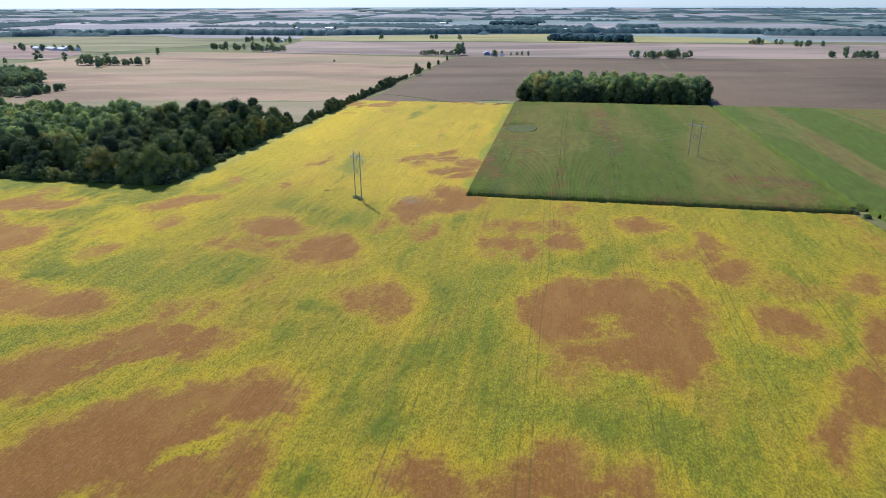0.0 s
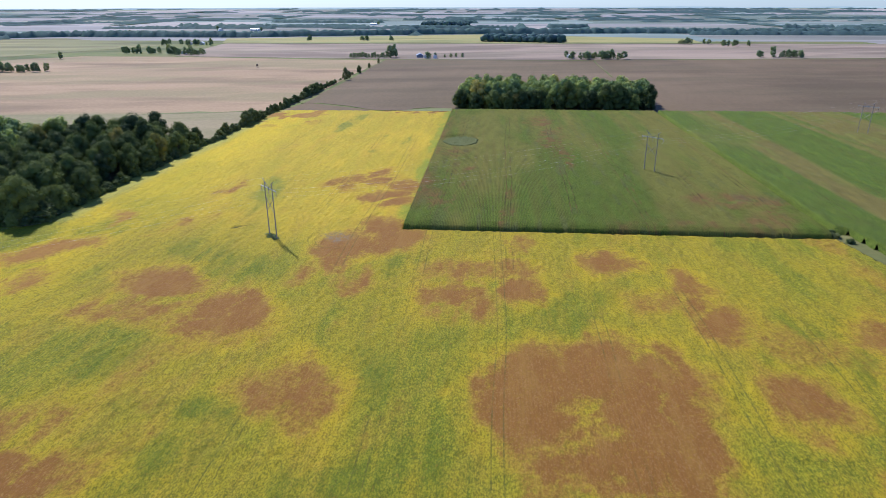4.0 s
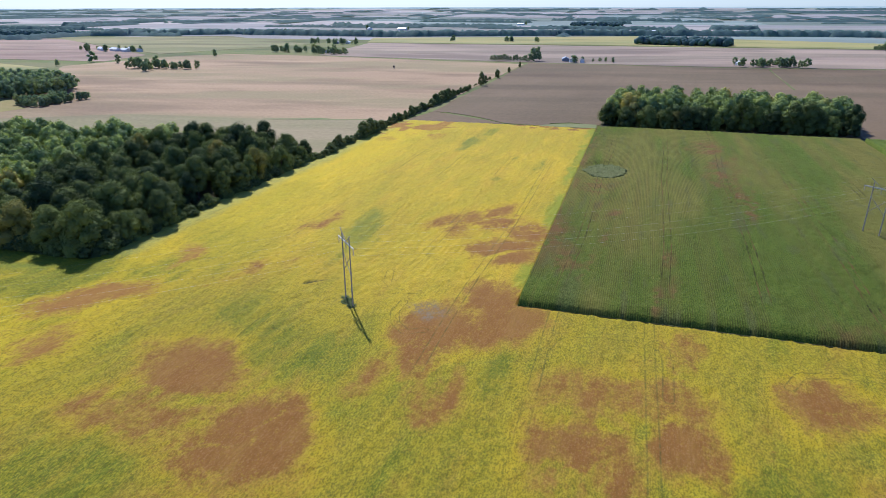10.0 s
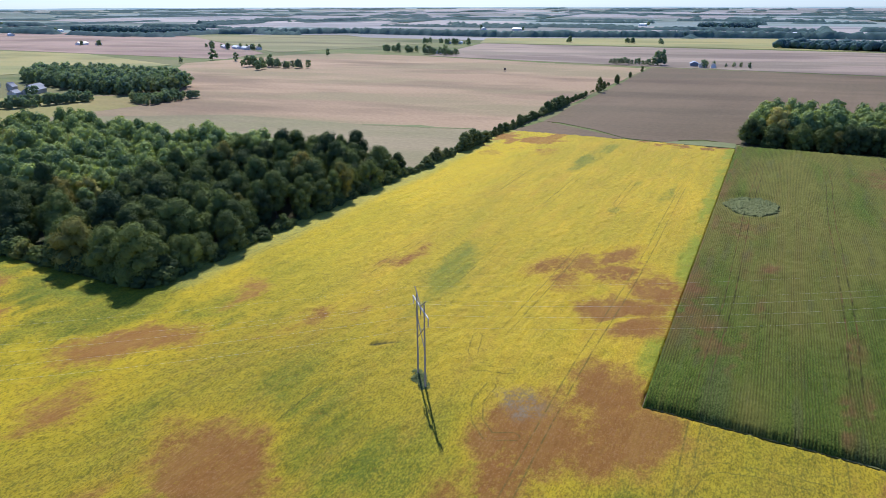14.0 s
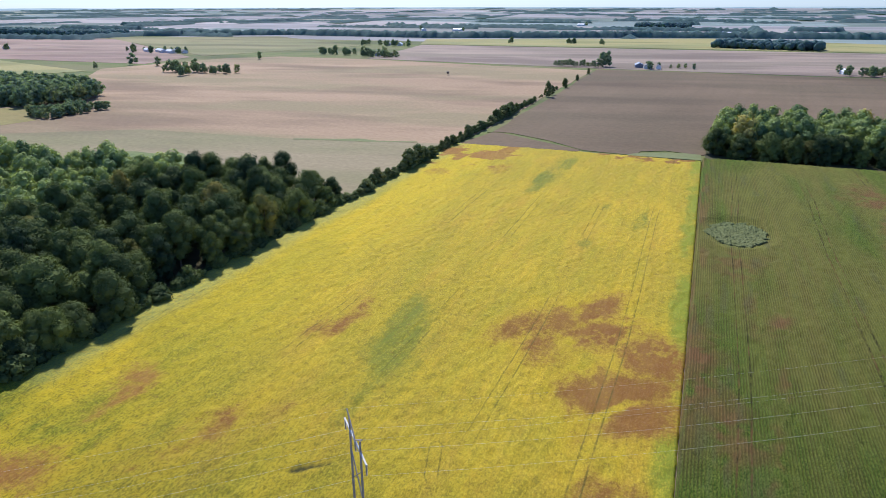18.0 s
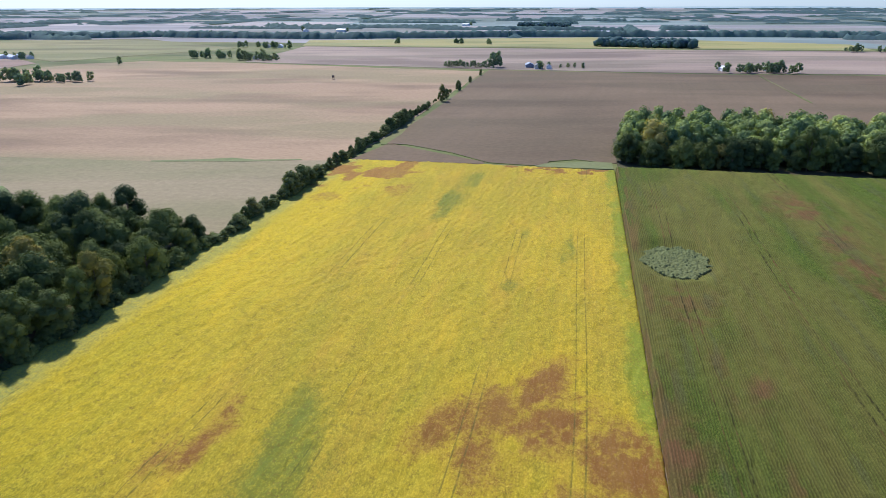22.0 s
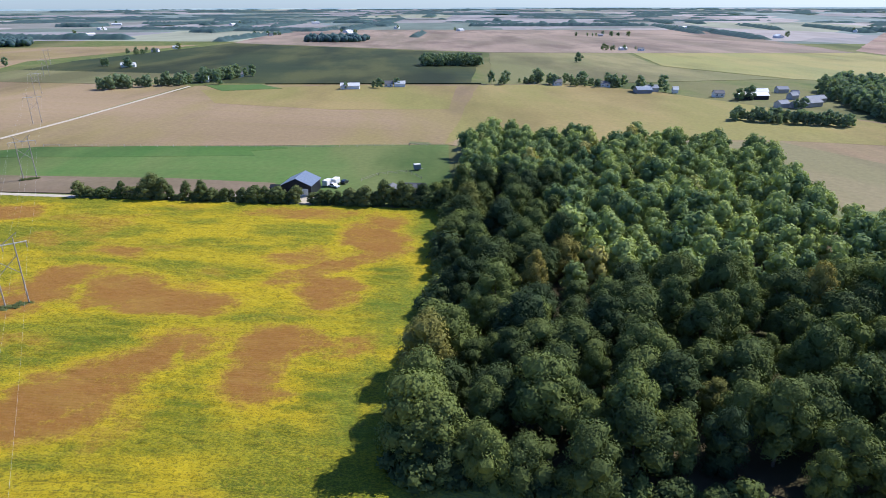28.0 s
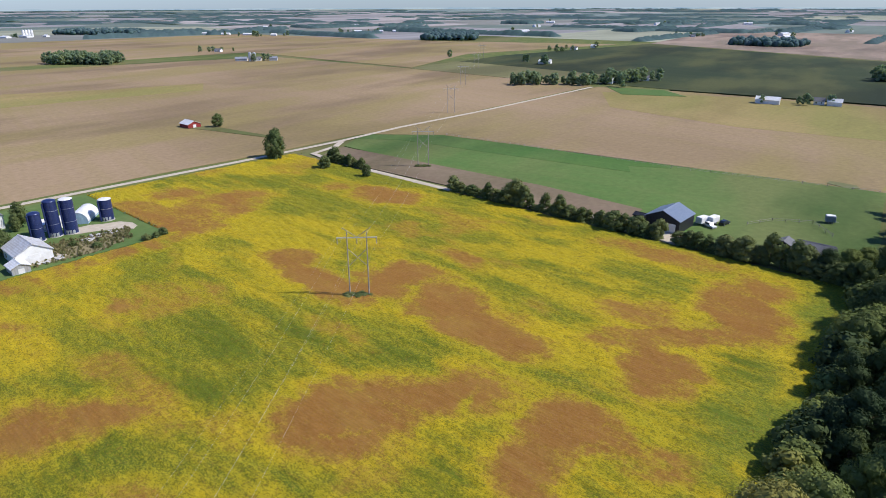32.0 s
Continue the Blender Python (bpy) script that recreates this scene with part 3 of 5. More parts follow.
DRY_YARD = [(-150 + 13 * k, -181 + 0.6 * k, 9, 4.5, 3, 0.42) for k in range(8)] + [(-166, -192, 8, 9, 20, 0.7), (-168, -186, 5, 6, 0, 0.6)]
DRY_ALL = DRY_YARD + DRY_A + DRY_B + DRY_C + DRY_D + DRY_E + DRY_F + DRY_G
BITE_A = [(-16.9, -141.5, 4.7, 2, 27, 1), (-23.8, -150, 4, 1.5, 29, 0.9), (-47.1, -129.5, 6.9, 1.8, 51, 0.7), (48.9, -101.3, 10.6, 1.8, 18, 0.8), (56.5, -74.8, 2.9, 1.8, 71, 0.8), (-36.3, -136.9, 4.8, 1.2, 88, 0.5), (45.4, -110.4, 4.5, 1.3, 11, 0.5), (-47.2, -55.7, 6.5, 1.9, 27, 0.6), (59.2, -76.7, 6.3, 4.3, 107, 0.9), (46.5, -90.2, 6.6, 2.5, 22, 0.8), (27.3, -40.3, 11.2, 1.8, 90, 0.5), (-10.3, 29.2, 4.3, 0.9, 51, 0.9), (-22.1, 53.1, 4.6, 1.1, 57, 0.6), (-16.7, 64.9, 4.9, 1.4, 178, 0.5), (-151.5, -56, 4.5, 1.5, 28, 0.9)]
BITE_B = [(-209.1, -41.2, 5.4, 2.3, 136, 0.7), (-194, -34.8, 3.7, 1.8, 138, 0.6), (-178.1, -111.4, 10, 1.4, 35, 0.4)]
BITE_ALL = BITE_A + BITE_B
GREEN_A = [(5.1, -117.6, 15.8, 8.9, 21, 0.8), (-2.5, -151.9, 6.2, 4.7, 171, 1), (55.2, -132.7, 17.4, 6.9, 179, 1), (-29, -114.4, 17.2, 9.7, 32, 0.6), (-59.2, -104.8, 8.4, 4.5, 178, 0.5), (101.3, -74.8, 18.6, 5.1, 73, 0.8), (67.1, -119.3, 9.9, 4.9, 68, 0.6), (20, -119.1, 18, 6, 97, 0.7), (48, -59.7, 6.1, 4.7, 59, 0.6), (51.2, -142.2, 13.2, 5.1, 5, 0.8), (1.7, -133.6, 10.3, 8.8, 98, 0.8), (73.4, -136.9, 8.1, 4.7, 50, 0.6), (0.3, -55.1, 15.4, 6.4, 103, 0.5), (4.8, -84.5, 13.3, 5.5, 104, 0.7), (56.5, -46.1, 11.1, 5.5, 9, 0.6)]
GREEN_B = [(92.7, -64.9, 10.9, 6.6, 75, 0.8), (42.7, -52, 19.1, 4.2, 84, 0.6), (-46.2, -36.7, 12.9, 6, 13, 0.6), (16.1, -70.6, 8.3, 4.4, 4, 0.6), (-50.3, -80.8, 11.2, 9.1, 123, 0.6), (-21.2, -97.1, 17.1, 4.8, 2, 0.7), (-48.9, -27.8, 20.2, 8.4, 149, 0.75), (-52.6, 34.9, 20.8, 5.4, 99, 0.6), (0.9, -31.5, 10.3, 2.7, 85, 1), (-124.7, -44.4, 12.2, 7.5, 157, 0.5), (-140.6, -27.3, 16, 6.2, 172, 0.5), (-34.8, -31.7, 10.9, 4.9, 144, 0.5), (-57.1, 39.3, 20.9, 5, 99, 0.85), (-54.7, 17.9, 12.9, 3.3, 93, 0.45), (-17.2, 139.4, 16.7, 1.5, 87, 0.8)]
GREEN_C = [(-58, 172.2, 18.5, 3.3, 84, 0.8), (-111.6, -105.5, 16.1, 15.3, 79, 0.9), (-93, -91.3, 7.1, 4, 109, 0.6), (-200.3, -20.7, 12.2, 6.9, 24, 0.9), (-216.8, -48.8, 12.3, 4.1, 100, 0.7), (-215.6, -80.8, 13.1, 4.4, 103, 0.6), (-156.6, -77.1, 11.1, 5, 154, 0.8), (-134.7, -45.3, 13.6, 4.1, 117, 0.6), (-132.8, -111.3, 19.1, 8.3, 87, 0.7), (-144.7, -149.3, 14.5, 6.5, 142, 0.5), (-211.4, -224.7, 20.4, 6.3, 95, 0.5), (-166.5, -16.4, 9.5, 5.8, 14, 0.6), (-118.6, -95.4, 17.1, 9.8, 77, 0.9), (-147.2, -98.8, 12, 3.4, 110, 0.7), (-140.3, -50.8, 6.5, 5.4, 137, 0.5)]
GREEN_D = [(-139.8, -23, 8.4, 4.9, 135, 0.7), (-123.2, -46.3, 14.6, 6.7, 109, 0.6), (-181.9, -20.2, 17.6, 4.8, 15, 0.7), (-58.7, 177.5, 12.1, 4.7, 89, 1), (-55.6, 209.6, 13.3, 4.5, 85, 0.9), (-16.5, 139, 10.3, 1.7, 91, 1), (-29.2, 149.6, 4.8, 2.2, 90, 0.7), (-30.6, 111.5, 3.7, 2.4, 83, 0.6)]
GREEN_ALL = GREEN_A + GREEN_B + GREEN_C + GREEN_D


def patch_depth(x, y, spots, grow=0.0):
    """How deep each plant stands inside the nearest patch, in metres, and how strong that patch is there."""
    deep, strong = np.full_like(x, -30.0), np.zeros_like(x)
    for cx, cy, a, c, turn, s in spots:
        near = (np.abs(x - cx) < a + 16) & (np.abs(y - cy) < a + 16)
        u, w = x[near] - cx, y[near] - cy
        co, si = math.cos(radians(turn)), math.sin(radians(turn))
        r = np.sqrt(((u * co + w * si) / a) ** 2 + ((-u * si + w * co) / c) ** 2)
        d = (1 - r) * (0.35 * a + 0.65 * c) + grow
        strong[near] = np.where(d > deep[near], np.where(deep[near] > 0, np.maximum(s, strong[near]), s), strong[near])
        deep[near] = np.maximum(deep[near], d)
    return deep, strong


def dryness(x, y, spots, bites=()):
    """How far the plants have dried, and the yellow rim round the dry patches."""
    wx, wy = x + 6 * (fbm(x + 31, y, 13, 4) - 0.5) + 4 * (fbm(x, y + 77, 4, 3) - 0.5), y + 6 * (fbm(x, y + 53, 13, 4) - 0.5) + 5 * (fbm(x + 11, y, 4, 3) - 0.5)
    rough = (fbm(x * 1.2, y * 0.7, 7, 5) - 0.5) * 7.0 + (fbm(x * 1.4, y * 0.6, 2.2, 3) - 0.5) * 3.0
    thin = (fbm(x * 1.6, y * 0.5, 6, 5) - 0.5) * 3.0
    deep, strong = patch_depth(wx, wy, spots, 0.9)
    deep = deep + rough
    if bites:
        cut, hard = patch_depth(wx, wy, bites, 0.6)
        deep = deep - 5.0 * hard * step(-1.2, 0.8, cut + rough * 0.4)
    dry = step(-4.2, 3.6, deep) * np.clip(1.1 * strong + thin * (1.12 - strong), 0, 1)
    rim = step(-8.0, -1.0, deep + 4 * (fbm(x, y * 0.6, 9, 4) - 0.5)) * np.clip(strong * 1.2, 0, 1)
    return dry, np.clip(rim - dry, 0, 1)


def in_soy(x, y):
    south = (x > -255.5) & (x < 132 + 0.15 * np.clip(-y, 0, 40) + 0.054 * np.clip(-y - 40, 0, 300)) & (y > -255.5) & (y < np.where(x < -119, -5.5 + (x + 119) * 0.03, np.where(x > -0.5, 0.8, 40.0)))
    north = (x > -121) & (x < -0.1) & (y > -20) & (y < 234 + (x + 116) * 0.05)
    yard = (x > -158) & (x < -60) & (y < -187 + (x + 158) * 0.04)
    return (south | north) & ~yard


def crop_sheet(name, x0, x1, y0, y1, dx, dy, inside, height, material, label, attr_of, loose=0.5):
    xs, ys = np.arange(x0, x1, dx), np.arange(y0, y1, dy)
    X, Y = np.meshgrid(xs, ys, indexing="ij")
    jx = (LATTICE[np.arange(len(xs))[:, None] % 256, np.arange(len(ys))[None] % 253] - 0.5)
    jy = (LATTICE[(np.arange(len(xs))[:, None] * 3 + 11) % 256, (np.arange(len(ys))[None] * 5) % 251] - 0.5)
    X2, Y2 = X + jx * dx * loose, Y + jy * dy * 0.5
    Z = height(X2, Y2)
    ok = inside(X, Y)
    edge = ok & ~(np.roll(ok, 1, 0) & np.roll(ok, -1, 0) & np.roll(ok, 1, 1) & np.roll(ok, -1, 1))
    Z[edge] = 0.0
    q = ok[:-1, :-1] & ok[1:, :-1] & ok[1:, 1:] & ok[:-1, 1:]
    idx = np.arange(X.size).reshape(X.shape)
    quads = np.stack([idx[:-1, :-1][q], idx[1:, :-1][q], idx[1:, 1:][q], idx[:-1, 1:][q]], 1)
    used, inv = np.unique(quads, return_inverse=True)
    V = np.stack([X2.ravel()[used], Y2.ravel()[used], Z.ravel()[used]], 1)
    at = attr_of(V[:, 0], V[:, 1])
    me = quads_np(name, V, inv.reshape(quads.shape), material, at)
    return tagged(new(name, me), label, "crop", kind="structure")


ROW = 0.762


LANES = (-76, -53.5, -31.5, -13.3, 9.2, 30.2, 52, 74, 96, 118)


# wheel tracks that leave the rows: a turn on the headland, loops round the power poles
TRACKS = [[(54.5, -19.5), (57, -14.6), (63, -12.7), (70.4, -11.8), (77.6, -12)], [(9.2, -18), (10.7, -13), (13.3, -10.8), (20.2, -9.4), (28.2, -9.3), (32.4, -11.5), (33.1, -17), (33, -30)], [(-26.4, -6.3), (-26.6, -11.7), (-24.6, -16.7), (-21, -20), (-17.3, -18.2)], [(-36.4, 10.2), (-34.5, 3.5), (-30.6, -1.3), (-25, 0)], [(-112, -60), (-113.5, -42), (-112.8, 5), (-111, 60)]]
CORN_TRACKS = [[(78.6, 93), (79.1, 86), (79.6, 76), (80.1, 62), (80.9, 51)], [(102.5, 98), (108, 92), (109.6, 82), (107.6, 72), (102.4, 62)], [(102, 62), (97.8, 70.7), (90, 81), (85.8, 84)]]


def lane_attrs(x, y, lanes, bend, seed, strong=(), tracks=()):
    """How far each plant stands from the middle of the next wheel lane, and how worn that lane is there."""
    off, worn = np.full_like(x, 9.0), np.zeros_like(x)
    for k, c in enumerate(lanes):
        near = np.abs(x - c) < 5
        off[near] = (x - c - bend)[near]
        worn[near] = step(0.43, 0.60, fbm(x[near] * 0 + seed * k, y[near], 34, 4) + (0.12 if k in strong else -0.04))
    for path in tracks:
        for (x0, y0), (x1, y1) in zip(path, path[1:]):
            near = (np.abs(x - (x0 + x1) / 2) < 14) & (np.abs(y - (y0 + y1) / 2) < 18)
            u = np.clip(((x[near] - x0) * (x1 - x0) + (y[near] - y0) * (y1 - y0)) / ((x1 - x0) ** 2 + (y1 - y0) ** 2), 0, 1)
            d = np.hypot(x[near] - x0 - u * (x1 - x0), y[near] - y0 - u * (y1 - y0))
            got = d < np.minimum(np.abs(off[near]), 3.0)
            off[near], worn[near] = np.where(got, d, off[near]), np.where(got, 0.9, worn[near])
    return [("lane", off), ("worn", worn)]


def lane_mask(nt, v):
    """Two thin broken wheel lines either side of each lane's middle."""
    gap = times(nt, times(nt, times(nt, attribute(nt, "lane"), 0.0, "ABSOLUTE"), 1.0, "SUBTRACT"), 0.0, "ABSOLUTE")
    line = remap(nt, gap, 0.21, 0.07)
    return times(nt, times(nt, line, attribute(nt, "worn")), remap(nt, noise_of(nt, v, 0.7, 3), 0.40, 0.55, 0.25, 1.0))


def rut(x, y):
    """A short scar of bare soil beside the pole."""
    along = np.clip(((x + 54.4) * 4.4 + (y + 3.3) * 3.6) / 32.3, 0, 1)
    gap = np.hypot(x + 54.4 - 4.4 * along, y + 3.3 - 3.6 * along)
    return step(0.9, 0.3, gap + 0.4 * along)


def greenness(x, y):
    """Soft drifts of plants that are still green."""
    out = np.zeros_like(x)
    wob = (fbm(x, y * 0.7, 12, 5) - 0.5) * 1.3
    for cx, cy, a, c, turn, strong in GREEN_ALL:
        near = (np.abs(x - cx) < 50) & (np.abs(y - cy) < 50)
        u, w = x[near] - cx, y[near] - cy
        co, si = math.cos(radians(turn)), math.sin(radians(turn))
        r = np.sqrt(((u * co + w * si) / a) ** 2 + ((-u * si + w * co) / c) ** 2)
        out[near] = np.maximum(out[near], strong * step(1.55, 0.35, r + wob[near]))
    return out


def soy_attrs(x, y):
    vein = step(0.020, 0.004, np.abs(fbm(x + 7, y * 0.8, 15, 5) - 0.5)) * step(0.42, 0.58, fbm(x, y, 14, 2))
    dry, halo = dryness(x, y, DRY_ALL, BITE_ALL)
    dry = dry * (1 - 0.45 * vein)
    far_end = step(0.48, 0.62, fbm(x, y, 8, 4)) * step(150, 215, y) * step(-62, -96, x)
    far_end = np.maximum(far_end, step(0.50, 0.6, fbm(x, y, 6, 4)) * step(222, 228, y) * step(-55, -45, x))
    dry = np.maximum(dry, 0.9 * far_end)
    dry = np.maximum(dry, 0.40 * step(0.62, 0.80, fbm(x + 90, y * 0.6, 20, 5)) * step(30, -10, y))
    north = step(-45, 20, y + x * 0.25) * step(4, -4, x)
    streak = fbm(x * 1.4, y * 0.06, 3, 4)
    drift = step(0.36, 0.62, fbm(x + 40, y * 0.6, 30, 5) + (fbm(x, y * 0.35, 7, 4) - 0.5) * 0.7)
    west = step(-70, -100, x)
    base = (0.34 + 0.46 * drift - west * (0.19 - 0.32 * drift)) * (1 - north) + (0.04 + 0.24 * drift) * north
    dark = greenness(x, y) * np.clip(0.55 + (streak - 0.5) * 1.2 + (fbm(x, y * 0.5, 6, 4) - 0.5), 0, 1.1) * (1 + 0.35 * west)
    lush = np.maximum(base * (0.55 + 0.9 * streak), dark)
    rim = step(4.6, 1.0, np.abs(x + 1.2) + 3.0 * (fbm(x, y * 0.7, 5, 4) - 0.5)) * step(-5, 20, y) * step(0.30, 0.60, fbm(x, y * 0.6, 9, 5))
    south = step(-25, -13, y + 9 * (fbm(x, y, 10, 4) - 0.5)) * step(-120, -130, x) * step(-4, -8, y) * step(0.28, 0.55, fbm(x * 0.7, y, 12, 4))
    rim = np.maximum(rim, 0.8 * south)
    lush, dark = np.maximum(lush, rim) * (1 - dry), np.maximum(dark, 0.6 * rim)
    lush, dark = lush * (1 - 0.8 * halo), dark * (1 - 0.6 * halo)
    weedy = step(-108, -114, x + 3 * (fbm(x, y, 5, 3) - 0.5)) * step(-6, 4, y)
    ashen = step(5.8, 1.5, np.hypot((x + 19) * 0.8, y + 9) + 6 * (fbm(x, y, 4, 3) - 0.5))
    return [("dry", dry), ("lush", lush), ("deep", dark * (1 - dry)), ("north", north), ("rut", rut(x, y)), ("weedy", weedy), ("halo", halo), ("ashen", ashen), ("west", west), ("verge", rim)] + lane_attrs(x, y, LANES, (fbm(x * 0 + 3.0, y, 60, 2) - 0.5) * 2.0, 11.0, (3, 4, 5), TRACKS)


def soy_height(x, y):
    tuft = 0.55 * (fbm(x * 1.0 + y * 0.3, y * 0.75 - x * 0.4, 1.3, 2) - 0.5) + 0.05 * np.cos(2 * np.pi * x / ROW)
    base = 0.55 + 0.18 * fbm(x, y, 5, 2) + tuft * (1 - 0.65 * dryness(x, y, DRY_ALL, BITE_ALL)[0])
    return base - 0.3 * rut(x, y)


m, nt, b = nodes_of("soybean_leaves", 0.78, 0.08)
v = place(nt)
grain = noise_of(nt, place(nt, (1.5, 0.75, 1.0)), 2.3, 5, 0.8)
speck = noise_of(nt, v, 0.9, 7, 0.85)


def clumped(key, spread, lo, hi, top=1.0):
    """A drift with an uneven, tufted edge."""
    return remap(nt, times(nt, attribute(nt, key), remap(nt, speck, 0.25, 0.75, -spread, spread), "ADD"), lo, hi, 0.0, top)


patchy = remap(nt, noise_of(nt, place(nt, (1, 0.16, 1)), 0.13, 8, 0.72), 0.34, 0.66)
sep = nt.nodes.new("ShaderNodeSeparateXYZ")
nt.links.new(v, sep.inputs[0])
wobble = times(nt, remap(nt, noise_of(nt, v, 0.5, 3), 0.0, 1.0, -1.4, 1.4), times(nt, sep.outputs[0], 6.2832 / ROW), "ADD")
row_shade = remap(nt, times(nt, wobble, 0.0, "SINE"), 0.15, 1.0)
north = attribute(nt, "north")
col = mix(nt, patchy, (0.375, 0.285, 0.020), (0.500, 0.335, 0.020))
col = mix(nt, north, col, mix(nt, patchy, (0.500, 0.372, 0.027), (0.625, 0.398, 0.024)))
lines = remap(nt, noise_of(nt, place(nt, (1, 0.022, 1)), 0.75, 4, 0.65), 0.42, 0.62, 0.0, 0.42)
col = mix(nt, times(nt, lines, north), col, (0.430, 0.330, 0.026))
col = mix(nt, clumped("halo", 0.8, 0.10, 0.95, 0.75), col, mix(nt, remap(nt, speck, 0.4, 0.56), (0.47, 0.335, 0.014), (0.600, 0.385, 0.016)))
rust = remap(nt, noise_of(nt, place(nt, (1, 0.22, 1)), 0.14, 8, 0.74), 0.47, 0.64, 0.0, 0.62)
col = mix(nt, rust, col, mix(nt, north, (0.325, 0.195, 0.034), (0.50, 0.290, 0.036)))
col = mix(nt, times(nt, attribute(nt, "west"), 0.82), col, mix(nt, patchy, (0.56, 0.430, 0.017), (0.70, 0.470, 0.015)))
lush = clumped("lush", 0.42, 0.0, 1.0)
col = mix(nt, lush, col, mix(nt, remap(nt, grain, 0.42, 0.56), (0.250, 0.248, 0.018), (0.140, 0.168, 0.014)))
col = mix(nt, clumped("deep", 0.55, 0.05, 0.85, 0.88), col, mix(nt, north, (0.112, 0.152, 0.012), (0.16, 0.20, 0.030)))
col = mix(nt, times(nt, attribute(nt, "weedy"), remap(nt, grain, 0.3, 0.6)), col, (0.32, 0.345, 0.105))
col = mix(nt, times(nt, attribute(nt, "verge"), remap(nt, grain, 0.35, 0.55, 0.3, 0.8)), col, mix(nt, north, (0.17, 0.235, 0.030), (0.30, 0.345, 0.030)))
drycol = mix(nt, remap(nt, noise_of(nt, place(nt, (1.8, 0.4, 1)), 1.1, 6, 0.8), 0.32, 0.68), (0.246, 0.109, 0.024), (0.316, 0.149, 0.034))
drycol = mix(nt, remap(nt, noise_of(nt, place(nt, (1, 0.3, 1)), 0.16, 5, 0.7), 0.48, 0.66, 0.0, 0.7), drycol, (0.335, 0.180, 0.040))
drycol = mix(nt, 1.0, drycol, mix(nt, attribute(nt, "west"), (0.90, 0.87, 0.84), (1.13, 1.14, 1.08)), "MULTIPLY")
dry = clumped("dry", 0.9, 0.14, 0.80)
col = mix(nt, remap(nt, attribute(nt, "dry"), 0.04, 0.5, 0.0, 0.55), col, (0.40, 0.240, 0.034))
col = mix(nt, dry, col, drycol)
col = mix(nt, times(nt, attribute(nt, "ashen"), remap(nt, speck, 0.44, 0.56)), col, (0.225, 0.178, 0.118))
# Shade between the leaves, put into the colour as dark specks.
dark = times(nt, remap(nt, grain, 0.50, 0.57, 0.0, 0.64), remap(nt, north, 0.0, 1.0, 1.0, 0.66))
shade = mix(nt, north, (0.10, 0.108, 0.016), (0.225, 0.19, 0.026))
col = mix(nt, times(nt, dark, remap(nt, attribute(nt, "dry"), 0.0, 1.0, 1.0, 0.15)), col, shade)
# Highlights on the tufts, put into the colour as bright specks.
col = mix(nt, times(nt, remap(nt, grain, 0.47, 0.40, 0.0, 0.62), remap(nt, attribute(nt, "deep"), 0.0, 0.8, 1.0, 0.3)), col, mix(nt, attribute(nt, "dry"), mix(nt, north, (0.44, 0.365, 0.03), (0.66, 0.50, 0.05)), (0.34, 0.185, 0.075)))
# Shade between the rows, as darker stripes in the colour.
col = mix(nt, times(nt, row_shade, remap(nt, attribute(nt, "dry"), 0.0, 1.0, 0.10, 0.11)), col, mix(nt, attribute(nt, "dry"), shade, (0.13, 0.072, 0.030)))
col = mix(nt, times(nt, lane_mask(nt, v), 0.62), col, (0.10, 0.095, 0.022))
col = mix(nt, attribute(nt, "rut"), col, (0.06, 0.055, 0.020))
nt.links.new(mix(nt, 1.0, col, (0.905, 0.925, 0.95), "MULTIPLY"), b.inputs["Base Color"])
bump(nt, b, noise_of(nt, place(nt, (1.3, 0.8, 1.0)), 1.7, 6, 0.8), 0.9, 0.34)
SOY = m
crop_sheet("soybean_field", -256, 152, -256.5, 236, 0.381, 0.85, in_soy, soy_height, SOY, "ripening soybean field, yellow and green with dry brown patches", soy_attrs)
field("soybean_soil", [(-257, -257), (150, -257), (138, -40), (133, -1), (0, -1), (-0.5, 236), (-118, 232), (-118, -14), (-257, -14)], SOIL, 0.03, "soil under the soybean rows", "soil")

# ---- corn field ----
CORN_ROW = 0.508


def lodged(x, y, wider=0.0):
    return ((x - 10.8) / 8.0) ** 2 + ((y - 134) / 10.5) ** 2 < 0.12 + wider + 1.5 * fbm(x, y, 3.5, 4)


def in_corn(x, y):
    return (x > -0.3) & (x < 131) & (y > -0.4) & (y < 236) & ~lodged(x, y)


CORN_DRY = [(7.3, 29, 6.1, 3, 96, 0.8), (14.2, 75.5, 8.8, 4, 93, 0.45), (57.8, 140, 26.9, 7, 86, 0.45), (111, 33, 16.2, 8, 175, 0.5), (116.5, 9, 12.8, 6.5, 78, 0.55), (74, 2.8, 5, 3, 16, 0.55), (63, 125, 47, 3.2, 86, 0.4), (92, 6.4, 14, 3.3, 179, 0.4), (33, 21, 22, 2.5, 89, 0.4), (2.2, 54, 8.1, 4.1, 85, 0.85), (0.2, 34, 7, 1.6, 91, 0.7), (3, 37, 4.8, 2.3, 84, 0.7), (9.7, 105, 9.5, 5.9, 80, 0.6), (15, 33, 18, 1.1, 83, 0.4), (54, 189, 16.6, 7.7, 81, 0.5)]
CORN_LANES = (10.4, 34.6, 57.0, 79.5, 102.0, 122.0)


def corn_attrs(x, y):
    dry = dryness(x, y, CORN_DRY)[0] * step(0.25, 0.5, fbm(x, y, 3, 3))
    edge = step(7, 0, x) * step(0.4, 0.6, fbm(x * 3, y * 0.4, 6, 3)) * step(10, 30, y)
    strip = 0.55 * step(0.52, 0.66, fbm(x * 4.0, y * 0.12, 12, 4))
    pale = step(0.44, 0.70, fbm(x * 1.6, y * 0.3, 30, 5) + 0.14 * step(50, 125, x))
